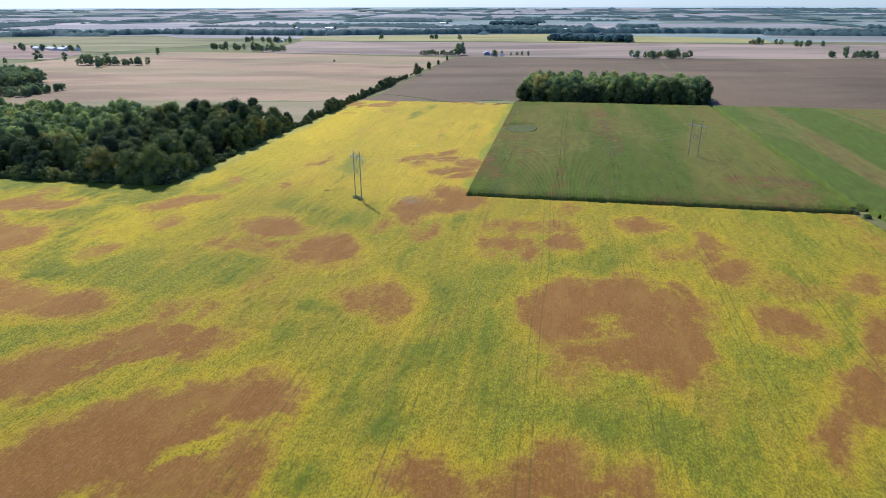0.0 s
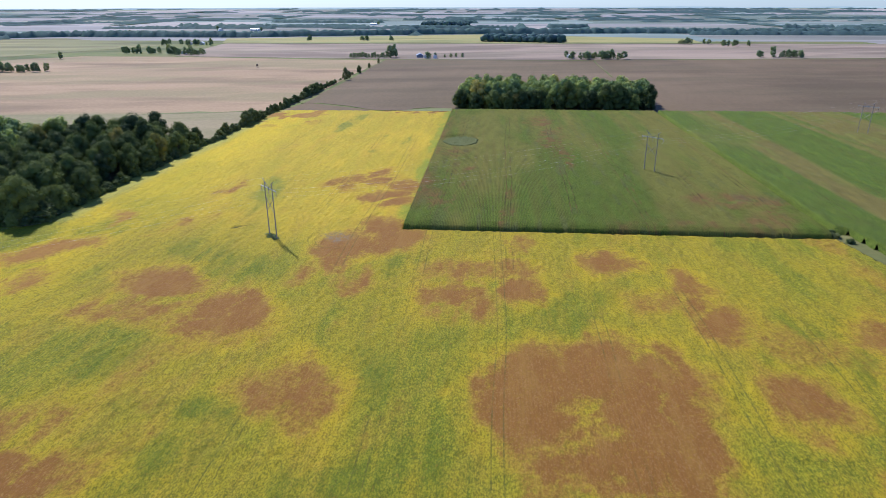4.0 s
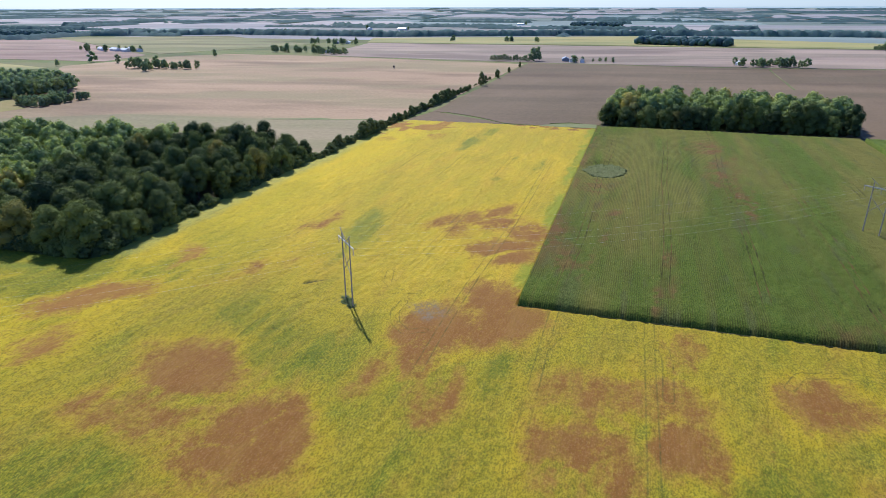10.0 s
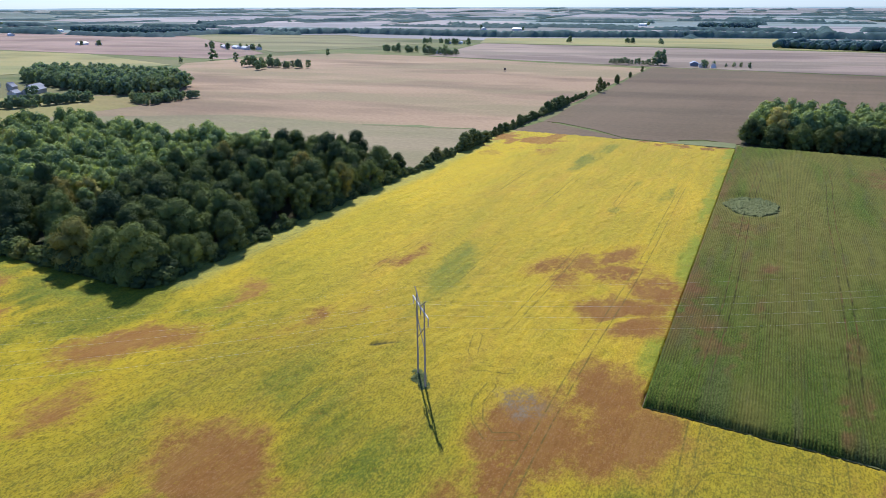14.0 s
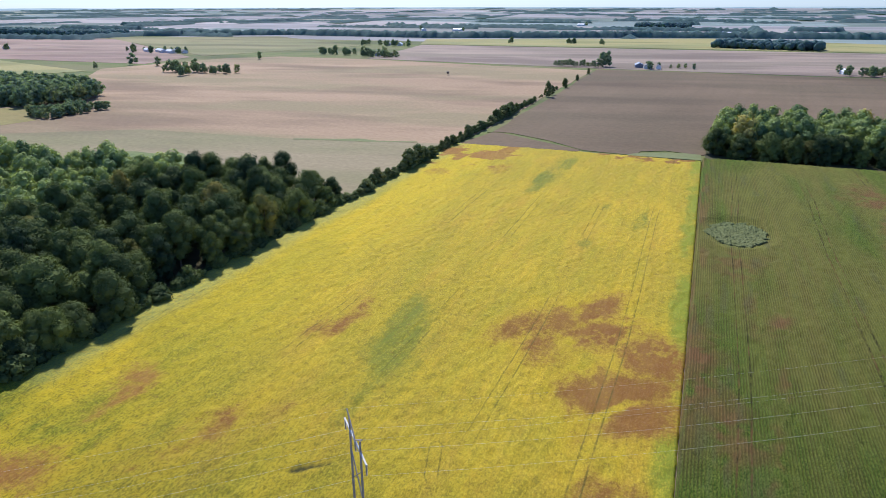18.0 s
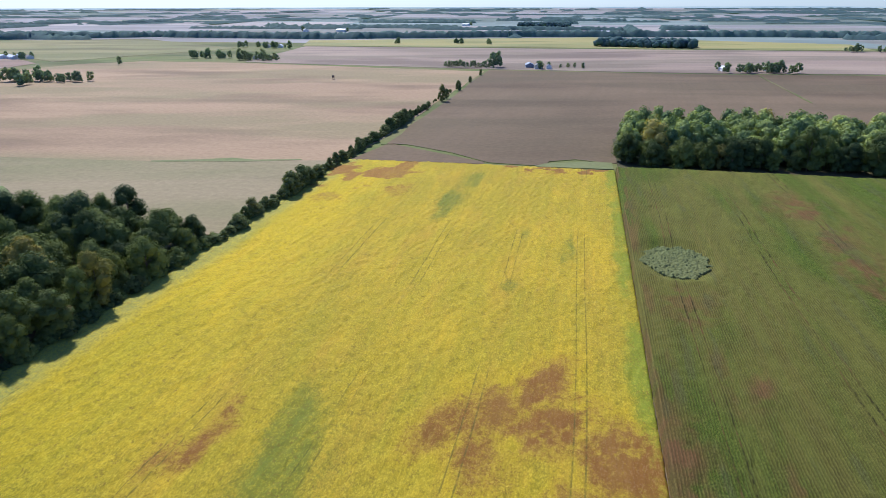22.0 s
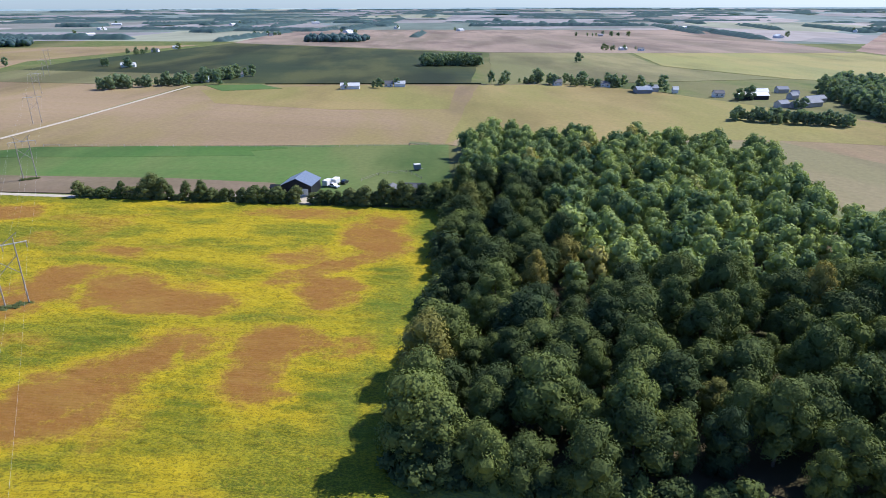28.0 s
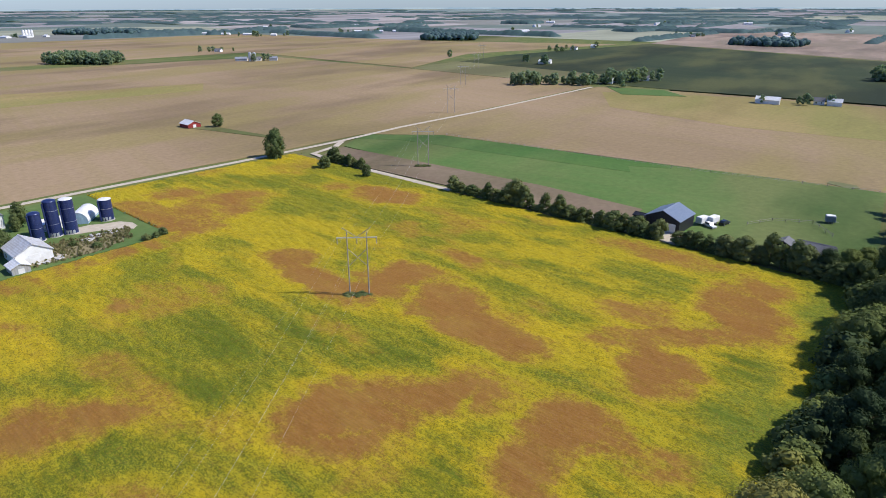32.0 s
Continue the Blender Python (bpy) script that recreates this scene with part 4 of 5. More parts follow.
    weeds = step(3.4, 1.2, np.abs(x - 10.8)) * step(30, 10, y)
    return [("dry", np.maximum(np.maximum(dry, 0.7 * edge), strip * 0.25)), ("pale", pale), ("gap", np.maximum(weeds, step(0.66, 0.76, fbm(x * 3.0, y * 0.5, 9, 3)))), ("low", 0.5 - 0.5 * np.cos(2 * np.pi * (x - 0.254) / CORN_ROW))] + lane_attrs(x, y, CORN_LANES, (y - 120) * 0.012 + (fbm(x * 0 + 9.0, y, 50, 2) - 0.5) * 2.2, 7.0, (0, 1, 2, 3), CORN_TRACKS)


def corn_height(x, y):
    ridge = 0.5 + 0.5 * np.cos(2 * np.pi * (x - 0.254) / CORN_ROW)
    h = 2.35 + 0.3 * fbm(x, y, 6, 3) - 0.32 * (1 - ridge) + 0.60 * (fbm(x * 0.9 + y * 0.6, y * 1.1 - x * 0.7, 0.9, 2) - 0.5)
    return h * (1 - 0.12 * step(0.68, 0.80, fbm(x * 3.0, y * 0.8, 9, 3))) * (0.62 + 0.38 * step(0, 4, y)) * (0.5 + 0.5 * step(0.9, 2.4, ((x - 10.8) / 8.0) ** 2 + ((y - 134) / 10.5) ** 2))


m, nt, b = nodes_of("corn_leaves", 0.8, 0.06)
v = place(nt)
fine = noise_of(nt, place(nt, (1.4, 1.0, 1.0)), 2.6, 6, 0.85)
col = mix(nt, remap(nt, fine, 0.43, 0.59), (0.034, 0.084, 0.010), (0.200, 0.250, 0.038))
col = mix(nt, times(nt, attribute(nt, "pale"), 0.55), col, (0.235, 0.200, 0.055))
col = mix(nt, attribute(nt, "dry"), col, mix(nt, remap(nt, fine, 0.4, 0.6), (0.15, 0.078, 0.035), (0.26, 0.150, 0.065)))
# Row gaps darkened in colour for the shade between the corn rows.
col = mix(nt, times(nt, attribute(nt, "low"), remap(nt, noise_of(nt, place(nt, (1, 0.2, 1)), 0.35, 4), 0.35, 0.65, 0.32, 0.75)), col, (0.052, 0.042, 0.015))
col = mix(nt, times(nt, lane_mask(nt, v), 0.92), col, mix(nt, remap(nt, noise_of(nt, v, 0.12, 3), 0.45, 0.55), (0.040, 0.038, 0.014), (0.15, 0.08, 0.035)))
col = mix(nt, times(nt, attribute(nt, "gap"), 0.35), col, mix(nt, remap(nt, fine, 0.42, 0.58), (0.05, 0.055, 0.02), (0.15, 0.165, 0.08)))
nt.links.new(col, b.inputs["Base Color"])
bump(nt, b, fine, 1.0, 0.3)
CORN = m
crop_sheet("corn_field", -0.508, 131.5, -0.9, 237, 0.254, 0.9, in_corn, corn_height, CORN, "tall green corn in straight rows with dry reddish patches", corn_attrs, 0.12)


def in_corn_east(x, y):
    return (x > np.where(y > 3, 133.0, 136.6 + 0.15 * np.clip(-y, 0, 40) + 0.054 * np.clip(-y - 40, 0, 300))) & (x < 420) & (y > -258) & (y < 240)


def corn_east_attrs(x, y):
    bend = 1.5 * (fbm(x * 0 + 4.0, y, 60, 2) - 0.5)
    strip = step(0.50, 0.60, fbm((x + bend) * 1.0, y * 0.02, 20, 3)) * step(0.26, 0.5, fbm(x, y * 0.3, 30, 4))
    return [("dry", 0.34 * strip * step(0.3, 0.6, fbm(x * 2, y * 0.3, 9, 4))), ("pale", np.maximum(strip, 0.7 * step(0.5, 0.7, fbm(x, y * 0.4, 40, 4)))), ("gap", np.zeros_like(x)), ("low", 0.35 + 0.3 * fbm(x * 2, y * 0.3, 3, 3))] + lane_attrs(x, y, (146.0, 168.5, 191.0, 213.5, 236.0), 0.012 * (y - 120) + bend, 5.0, (0, 2))


crop_sheet("corn_field_east", 132.5, 424, -260, 242, 0.9, 1.8, in_corn_east, lambda x, y: 2.1 + 0.4 * fbm(x, y, 6, 3) + 0.8 * (fbm(x, y * 0.4, 1.6, 2) - 0.5), CORN, "corn field beyond, with long tan dry strips", corn_east_attrs, 0.5)
field("corn_soil", [(-0.4, 0), (131.5, 0), (131.5, 237), (-0.4, 237)], SOIL, 0.05, "soil under the corn", "soil")

WEEDS = field_mat("lodged_weeds", (0.165, 0.215, 0.075), (0.255, 0.295, 0.125), (0.12, 0.13, 0.05), 80, 0.6, 3.0, 0.85, 0.9)
crop_sheet("lodged_patch", -1, 26, 116, 152, 0.2, 0.26, lambda x, y: lodged(x, y, 0.32), lambda x, y: 0.8 + 0.8 * fbm(x, y, 4, 2) + 0.9 * fbm(x * 0.9 + y * 0.5, y * 0.7 - x * 0.8, 0.42, 2), WEEDS, "flattened pale green weeds in a gap of the corn", lambda x, y: [])

# ---- trees ----
def tree_meshes(seed, height, radius, cards, card, core=1, material=LEAF, low=0.22):
    """Trunk with limbs, and a crown of lobes set with leafy tufts."""
    rs = np.random.RandomState(seed)
    trunk = rod_bm((0, 0, -0.3), (rs.uniform(-.3, .3), rs.uniform(-.3, .3), height * 0.62), 0.032 * height * 0.55, None, 7, 0.10)
    for k in range(5):
        an, up = rs.uniform(0, 6.28), height * rs.uniform(0.3, 0.5)
        rod_bm((0, 0, up), (math.cos(an) * radius * 0.6, math.sin(an) * radius * 0.6, up + height * rs.uniform(0.15, 0.3)), 0.11, trunk, 5, 0.04)
    tm = bpy.data.meshes.new("trunk")
    trunk.to_mesh(tm)
    trunk.free()
    tm.materials.append(BARK)
    verts, faces = crown_arrays(rs, height, radius, cards, card, core, low, 18)
    return tm, mesh_from("crown", verts, faces, material)


ICO = bmesh.new()
bmesh.ops.create_icosphere(ICO, subdivisions=1, radius=1)
ICO_V = np.array([v.co[:] for v in ICO.verts])
ICO_F = np.array([[v.index for v in f.verts] for f in ICO.faces])
ICO.free()

ICO = bmesh.new()
bmesh.ops.create_icosphere(ICO, subdivisions=2, radius=1)
ICO2_V = np.array([v.co[:] for v in ICO.verts])
ICO2_F = np.array([[v.index for v in f.verts] for f in ICO.faces])
ICO.free()


def crown_arrays(rs, height, radius, cards, card, core=1, low=0.22, n=15, small=1.0):
    """Lobes over an uneven oval, each a small core set about with leafy tufts."""
    lobes = []
    for k in range(n):
        lift = (k + 0.5) / n
        an = k * 2.4 + rs.uniform(-.4, .4)
        out = radius * 0.72 * math.sqrt(max(0.05, 1 - (2 * lift - 0.85) ** 2 * 0.72)) * rs.uniform(0.55, 1.10) * (0.6 if lift > 0.85 else 1.0)
        lobes.append((math.cos(an) * out, math.sin(an) * out, height * (low + (0.84 - low) * lift) + rs.uniform(-.5, .5), radius * rs.uniform(0.34, 0.54) * small))
    verts, faces = [], []
    for x, y, z, r in lobes if core else ():
        o = len(verts)
        ball, sides = (ICO2_V, ICO2_F) if core == 2 else (ICO_V, ICO_F)
        sc = 1 + rs.uniform(-.2, .2, len(ball))
        verts += [(x + a * r * .74 * s, y + c * r * .74 * s, z + d * r * .70 * s) for (a, c, d), s in zip(ball, sc)]
        faces += [tuple(f + o) for f in sides]
    per = cards // n
    for x, y, z, r in lobes:
        for k in range(per):
            d = rs.normal(size=3)
            d /= np.linalg.norm(d)
            if d[2] < -0.5:
                d[2] *= -1
            c = np.array((x, y, z)) + d * r * rs.uniform(0.76, 1.12)
            nrm = d + rs.normal(size=3) * 0.19
            nrm /= np.linalg.norm(nrm)
            t = np.cross(nrm, rs.normal(size=3))
            t /= np.linalg.norm(t)
            bt = np.cross(nrm, t)
            s = card * rs.uniform(0.55, 1.3)
            o = len(verts)
            verts += [tuple(c + t * s * 1.1), tuple(c + bt * s - t * s * .6), tuple(c - bt * s * .9 - t * s * .5 + nrm * s * .2)]
            faces.append((o, o + 1, o + 2))
    return verts, faces


KINDS = [tree_meshes(100 + k, 12.6 + 1.3 * (k % 4), 4.3 + 0.45 * (k % 3), 5200, 0.20) for k in range(9)]
EDGE = [tree_meshes(150 + k, 11.5 + 1.5 * (k % 3), 4.2 + 0.4 * (k % 2), 5200, 0.20, low=0.08) for k in range(4)]
LONE = [tree_meshes(170 + k, 12.5 + 1.5 * (k % 3), 4.3, 2600, 0.28, material=LEAF_GREEN, low=0.10) for k in range(4)]
HEDGES = [tree_meshes(190 + k, 10.0 + 1.4 * k, 3.6 + 0.4 * (k % 3), 1500, 0.38, material=LEAF_GREEN, low=0.06) for k in range(5)]
UNDER = [tree_meshes(230 + k, 4.6, 2.8, 900, 0.28, low=0.06) for k in range(4)]
BUSHES = [tree_meshes(200 + k, 4.6, 3.0, 900, 0.30, material=LEAF_GREEN, low=0.10) for k in range(5)]


def tree(x, y, scale=1.0, label="", group="", kinds=KINDS, name="tree", wide=1.0):
    tm, cm = kinds[random.randrange(len(kinds))]
    t = thing(name, x, y, 0, random.uniform(0, 360), label or "broadleaf tree in full dull green leaf", "shrub" if "shrub" in name else "tree", group)
    s = scale * random.uniform(0.68, 1.24)
    wide = wide * random.uniform(0.86, 1.16)
    t.scale = (s * wide, s * wide * random.uniform(0.88, 1.12), s * random.uniform(0.86, 1.08))
    part("trunk", tm, BARK, t)
    part("crown", cm, LEAF, t)
    return t


def far_crown(rs):
    """A plain tree of two uneven lobes for woods far off."""
    verts, faces = [], []
    for x, y, z, r, h in ((0, 0, 6.4, 5.4, 4.8), (rs.uniform(2, 4.4), rs.uniform(-3, 3), 4.2, 4.8, 4.4)):
        o = len(verts)
        verts += [(x + a * r * s, y + c * r * s, z + d * h * s) for (a, c, d), s in zip(ICO_V, 1 + rs.uniform(-.28, .28, len(ICO_V)))]
        faces += [tuple(f + o) for f in ICO_F]
    return verts, faces


def wood(name, spots, label, size=1.0, fine=False, material=LEAF_STUFF, category="trees"):
    """Many trees of a wood joined, each crown with a number of its own."""
    rs = np.random.RandomState(len(spots) + int(abs(spots[0][0])))
    base = {True: WOOD_FINE, False: WOOD_FAR, 2: WOOD_MID}[fine]
    verts, rnd, tris, quads, off = [], [], [], [], 0
    for x, y, s in spots:
        v, t3, t4 = base[rs.randint(len(base))]
        a = rs.uniform(0, 6.28)
        w = v.copy()
        w[:, 0], w[:, 1] = (v[:, 0] * math.cos(a) - v[:, 1] * math.sin(a)), (v[:, 0] * math.sin(a) + v[:, 1] * math.cos(a))
        w = w * (s * size * rs.uniform(0.68, 1.22) * np.array((rs.uniform(.85, 1.25), rs.uniform(.85, 1.25), 1.0)))
        w = w + (x, y, rise(math.hypot(x + 100, y)) if abs(x) + abs(y) > 1800 else 0)
        verts.append(w)
        tris.append(t3 + off)
        quads.append(t4 + off)
        rnd.append(np.full(len(w), rs.uniform(0, 1)))
        off += len(w)
    tris, quads = np.concatenate(tris), np.concatenate(quads)
    me = bpy.data.meshes.new(name)
    V = np.concatenate(verts)
    me.vertices.add(len(V))
    me.vertices.foreach_set("co", V.astype(np.float32).ravel())
    loops = np.concatenate([tris.ravel(), quads.ravel()])
    me.loops.add(len(loops))
    me.loops.foreach_set("vertex_index", loops.astype(np.int32))
    total = np.concatenate([np.full(len(tris), 3), np.full(len(quads), 4)])
    me.polygons.add(len(total))
    me.polygons.foreach_set("loop_start", np.concatenate([[0], np.cumsum(total)[:-1]]).astype(np.int32))
    me.polygons.foreach_set("loop_total", total.astype(np.int32))
    me.update(calc_edges=True)
    me.attributes.new("tree", "FLOAT", "POINT").data.foreach_set("value", np.concatenate(rnd).astype(np.float32))
    me.materials.append(material)
    return tagged(new(name, me), label, category, kind="stuff")


def split_faces(made):
    v, f = made
    return (np.array(v), np.array([q for q in f if len(q) == 3]).reshape(-1, 3), np.array([q for q in f if len(q) == 4], dtype=int).reshape(-1, 4))


WOOD_FINE = [split_faces(crown_arrays(np.random.RandomState(300 + k), 14.0, 4.6, 760, 0.47, 1, n=12)) for k in range(7)]
WOOD_MID = [split_faces(crown_arrays(np.random.RandomState(350 + k), 13.0, 4.6, 260, 0.75, n=9, low=0.12)) for k in range(6)]
WOOD_FAR = [split_faces(far_crown(np.random.RandomState(400 + k))) for k in range(8)]


def inside_poly(x, y, poly):
    c = False
    for (x0, y0), (x1, y1) in zip(poly, poly[1:] + poly[:1]):
        if (y0 > y) != (y1 > y) and x < (x1 - x0) * (y - y0) / (y1 - y0) + x0:
            c = not c
    return c


def scatter(poly, gap):
    xs, ys = [p[0] for p in poly], [p[1] for p in poly]
    out, row, y = [], 0, min(ys)
    while y < max(ys):
        x = min(xs) + (gap / 2 if row % 2 else 0)
        while x < max(xs):
            px, py = x + random.uniform(-.33, .33) * gap, y + random.uniform(-.33, .33) * gap
            if inside_poly(px, py, poly):
                out.append((px, py))
            x += gap
        y, row = y + gap * 0.87, row + 1
    return out


LEFT_WOOD = [(-120.5, -2.5), (-119, 123), (-148, 125), (-210, 123), (-270, 115), (-324, 124), (-357, 103), (-362, -12), (-262, -8)]
joined = []
for x, y in scatter(LEFT_WOOD, 8.5):
    if x > -184 or (y < 26 and x > -275):
        rim = x > -127 or y < 7
        tree(x, y, 1.0, "tall broadleaf tree at the wood's edge" if rim else "", "trees of the wood", EDGE if rim else KINDS)
    else:
        joined.append((x, y, 1.0))
for x, y in ((-121.5, 1.5), (-125.5, -1.5), (-131.5, -2), (-122.5, 8)):
    tree(x, y, 1.0, "tall broadleaf tree at the wood's corner", "trees of the wood", EDGE)
for k in range(44):
    tree(-119.2 + random.uniform(-1.6, 0.4), -1.0 + 3.0 * k + random.uniform(-1, 1), random.uniform(0.5, 1.0), "leafy undergrowth at the foot of the wood", "wood edge undergrowth", UNDER, "shrub", wide=1.2)
for k in range(34):
    tree(-122 - 4.2 * k + random.uniform(-1.2, 1.2), -4.2 - 0.035 * k * 4.2 * 0.7 + random.uniform(-0.3, 1.2), random.uniform(0.75, 1.45), "leafy undergrowth at the foot of the wood", "wood edge undergrowth", UNDER, "shrub", wide=1.2)
for x, y, s in ((-256, -14, 0.7), (-262, -12, 0.85), (-258, -20, 0.66), (-266, -16, 0.8), (-250, -11, 0.75), (-271, -13, 0.9), (-244, -9, 0.8)):
    tree(x, y, s, "dark broadleaf tree where the hedge meets the wood", "trees of the wood", EDGE)
wood("woodland", joined, "dense broadleaf wood in late summer green", 0.92, True)
north = [(x, y, 1.12) for x, y in scatter([(3, 243), (133, 248), (136, 296), (60, 318), (4, 300)], 7.2)]
for x, y, s in [q for q in north if q[1] < 256]:
    tree(x, y, 1.12, group="trees of the north wood", kinds=EDGE)
wood("woodland_north", [q for q in north if q[1] >= 256], "small square wood of tall broadleaf trees", 1.0, True)

# hedge between the fields
y = 124.0
while y < 470:
    big = 136 < y < 141 or 172 < y < 192 or 300 < y < 345
    scale = random.uniform(0.42, 0.66) if big else random.uniform(0.19, 0.40)
    if y > 350:
        scale *= 0.75
    tree(-118.0 + random.uniform(-1.2, 1.2), y, scale, "hedgerow tree between two fields", "hedgerow trees", HEDGES, "hedge_tree", wide=random.uniform(1.0, 1.7))
    y += random.uniform(1.2, 2.3) if y < 400 else random.uniform(5, 14)
for y, s in ((422, 0.85), (436, 0.75), (484, 0.6), (540, 0.5), (600, 0.5)):
    tree(-113.5, y, s, "round hedgerow tree between two fields", "hedgerow trees", HEDGES, "hedge_tree")
# hedge along the driveway
y = -16.0
while y > -232:
    if not (-205 < y < -152 or -66 < y < -61):
        s = random.uniform(0.28, 0.58) + (0.12 if y > -46 else 0)
        tree(-257.5 + random.uniform(-1.2, 1.2), y, s, "leafy hedge shrub along the driveway", "driveway hedge", HEDGES, "hedge_shrub", wide=random.uniform(1.0, 1.6))
    y -= random.uniform(1.4, 3.0)
tree(-248.5, -256.0, 0.8, "leafy tree beside the taller junction tree", "", LONE, wide=0.75)
tree(-245.5, -255.0, 1.15, "tall spreading tree at the road junction", "", LONE, wide=0.92)
tree(-241.5, -253.5, 0.5, "leafy tree at the road junction", "", LONE, wide=1.0)
tree(-243, -250, 0.55, "young tree at the road junction", "", LONE)
tree(-247, -219, 0.62, "round tree beside the driveway", "", LONE, wide=1.25)
tree(-249, -193, 0.45, "round bush beside the driveway", "", LONE, wide=1.2)
tree(-270, -351, 0.72, "small tree beside the red shed", "", LONE)
for x, y in ((-129, -231), (-126.5, -227), (-117, -206), (-113, -204)):
    tree(x, y, 0.62, "dark leafy farmyard tree near the silos", "farmyard trees", LONE)
for x, y in ((-154, -186.5), (-157, -188), (-151, -187)):
    tree(x, y, 0.55, "low bush at the farmyard corner", "farmyard bushes", BUSHES, "shrub")
for x, y in ((-141, -197), (-134, -199), (-129, -194), (-138, -192)):
    tree(x, y, 0.33, "low weedy bush on rough ground", "yard weeds", BUSHES, "shrub", wide=1.3)
for x, y in ((129, 4), (132, 2), (126, 3), (134, -3), (133, 6)):
    tree(x, y, 0.42, "brushy shrub at the corn field corner", "corner brush", BUSHES, "shrub")
wood("yard_weeds", [(x, y, random.uniform(0.05, 0.11)) for x, y in scatter([(-153, -204), (-124, -206), (-117, -188), (-136, -187), (-149, -192)], 1.05) if random.random() < 0.85], "rough brown and green weeds in the farmyard", 1.0, 2, YARD_WEED, "weeds")
wood("boundary_weeds", [(-158.6 + random.uniform(-.5, .5), -188 - 0.75 * k, random.uniform(0.035, 0.075)) for k in range(88)], "weedy line between the farmyard and the beans", 1.0, 2, LEAF_CLUMP, "weeds")

# ---- far woods ----
FARWOODS = [((-440, 236), (-500, 240), (-560, 246), (-612, 262), (-640, 310), (-560, 330), (-452, 312), (-425, 280)),
            ((5, 1076), (148, 1044), (160, 1110), (10, 1130)), ((-212, 1973), (-66, 1972), (-60, 2060), (-215, 2060)),
            ((-800, -99), (-806, -26), (-840, -26), (-835, -99)), ((-1285, -395), (-1292, -291), (-1380, -290), (-1370, -395)),
            ((-349, -912), (-406, -843), (-440, -880), (-390, -950)), ((-668, -1827), (-795, -1667), (-860, -1740), (-730, -1900)),
            ((-1056, -929), (-1124, -844), (-1240, -930), (-1160, -1010)), ((-1733, 1067), (-1246, 1020), (-1260, 1110), (-1740, 1150))]
for k, poly in enumerate(FARWOODS):
    near = k in (0, 3, 5)
    wood("far_wood", [(x, y, 1.0 if near else 1.1) for x, y in scatter(list(poly), 7.0 if near else 9.0)], "distant wood of dark broadleaf trees", 1.0, 2 if near else False, LEAF_CLUMP if near else LEAF_HAZED)
rs = np.random.RandomState(5)


def lumpy_belt(cx, cy, L, Wd, turn, h, gap=16.0):
    """A wood far off as one uneven mass of crowns."""
    nx, ny = max(4, int(L / gap)), max(3, int(Wd / gap / 1.1))
    X, Y = np.meshgrid(np.linspace(-L / 2, L / 2, nx), np.linspace(-Wd / 2, Wd / 2, ny), indexing="ij")
    Z = h * (0.55 + 0.65 * rs.rand(nx, ny)) * (fbm(X + cx, Y + cy, 120, 2) > (0.42 if gap > 10 else 0.25))
    X, Y = X + rs.uniform(-.38, .38, X.shape) * gap, Y + rs.uniform(-.38, .38, X.shape) * gap
    Z[0], Z[-1], Z[:, 0], Z[:, -1] = 0, 0, 0, 0
    co, si = math.cos(turn), math.sin(turn)
    V = np.stack([(cx + X * co - Y * si).ravel(), (cy + X * si + Y * co).ravel(), Z.ravel() + rise(math.hypot(cx + 100, cy)) - 0.5], 1)
    idx = np.arange(nx * ny).reshape(nx, ny)
    q = np.stack([idx[:-1, :-1].ravel(), idx[1:, :-1].ravel(), idx[1:, 1:].ravel(), idx[:-1, 1:].ravel()], 1)
    me = quads_np("far_wood", V, q, LEAF_HAZED, [("tree", rs.rand(len(V)))])
    tagged(new("far_wood", me), "distant belt of trees, leaves blued for haze", "trees", kind="stuff")

for x0, y0, x1, y1 in ((-1204, 1104, -920, 1290), (-900, 1270, -520, 1250), (-520, 1260, -188, 1390), (-188, 1400, 400, 1480), (400, 1470, 1200, 1400)):
    lumpy_belt((x0 + x1) / 2, (y0 + y1) / 2, math.hypot(x1 - x0, y1 - y0) + 20, 44, math.atan2(y1 - y0, x1 - x0), 12, 6.5)
for k in range(150):
    an, r = rs.uniform(0, 6.283), rs.uniform(1500, 2600)
    cx, cy = -100 + r * math.cos(an), r * math.sin(an)
    L, Wd = (rs.uniform(150, 600), rs.uniform(20, 42)) if rs.rand() < 0.8 else (rs.uniform(120, 260), rs.uniform(70, 130))
    if abs(cx + 100) + abs(cy) > 1500:
        lumpy_belt(cx, cy, L, Wd, rs.uniform(-.08, .08) + (math.pi / 2 if rs.rand() < 0.3 else 0), rs.uniform(7, 11), 7.0)


for k in range(560):
    an, r = rs.uniform(0, 6.283), 2300 + 2450 * rs.rand() ** 0.8
    turn = an + math.pi / 2 + rs.uniform(-.5, .5) if rs.rand() < 0.5 else rs.choice((0.0, math.pi / 2)) + rs.uniform(-.08, .08)
    lumpy_belt(-100 + r * math.cos(an), r * math.sin(an), rs.uniform(150, 800), rs.uniform(36, 70), turn, rs.uniform(4.5, 7.5), 13.0)


# ---- power line ----
def pylon():
    t = thing("power_pole_frame", 0, 0, 0, 0, "two-pole wooden power line frame with crossarm and braces", "power pole", "power line frames")
    for s in (-2.4, 2.4):
        part("pole", rod_bm((s, 0, -0.5), (s, 0, 17.6), 0.19, None, 10, 0.13), POLE, t)
    arm = box_bm(-5.0, 5.0, -0.10, 0.10, 15.95, 16.18)
    part("crossarm", arm, ARM, t, "bleached wooden crossarm")
    for s in (-1, 1):
        part("brace", rod_bm((s * 2.45, 0, 13.2), (-s * 2.45, 0, 8.4), 0.08), POLE, t)
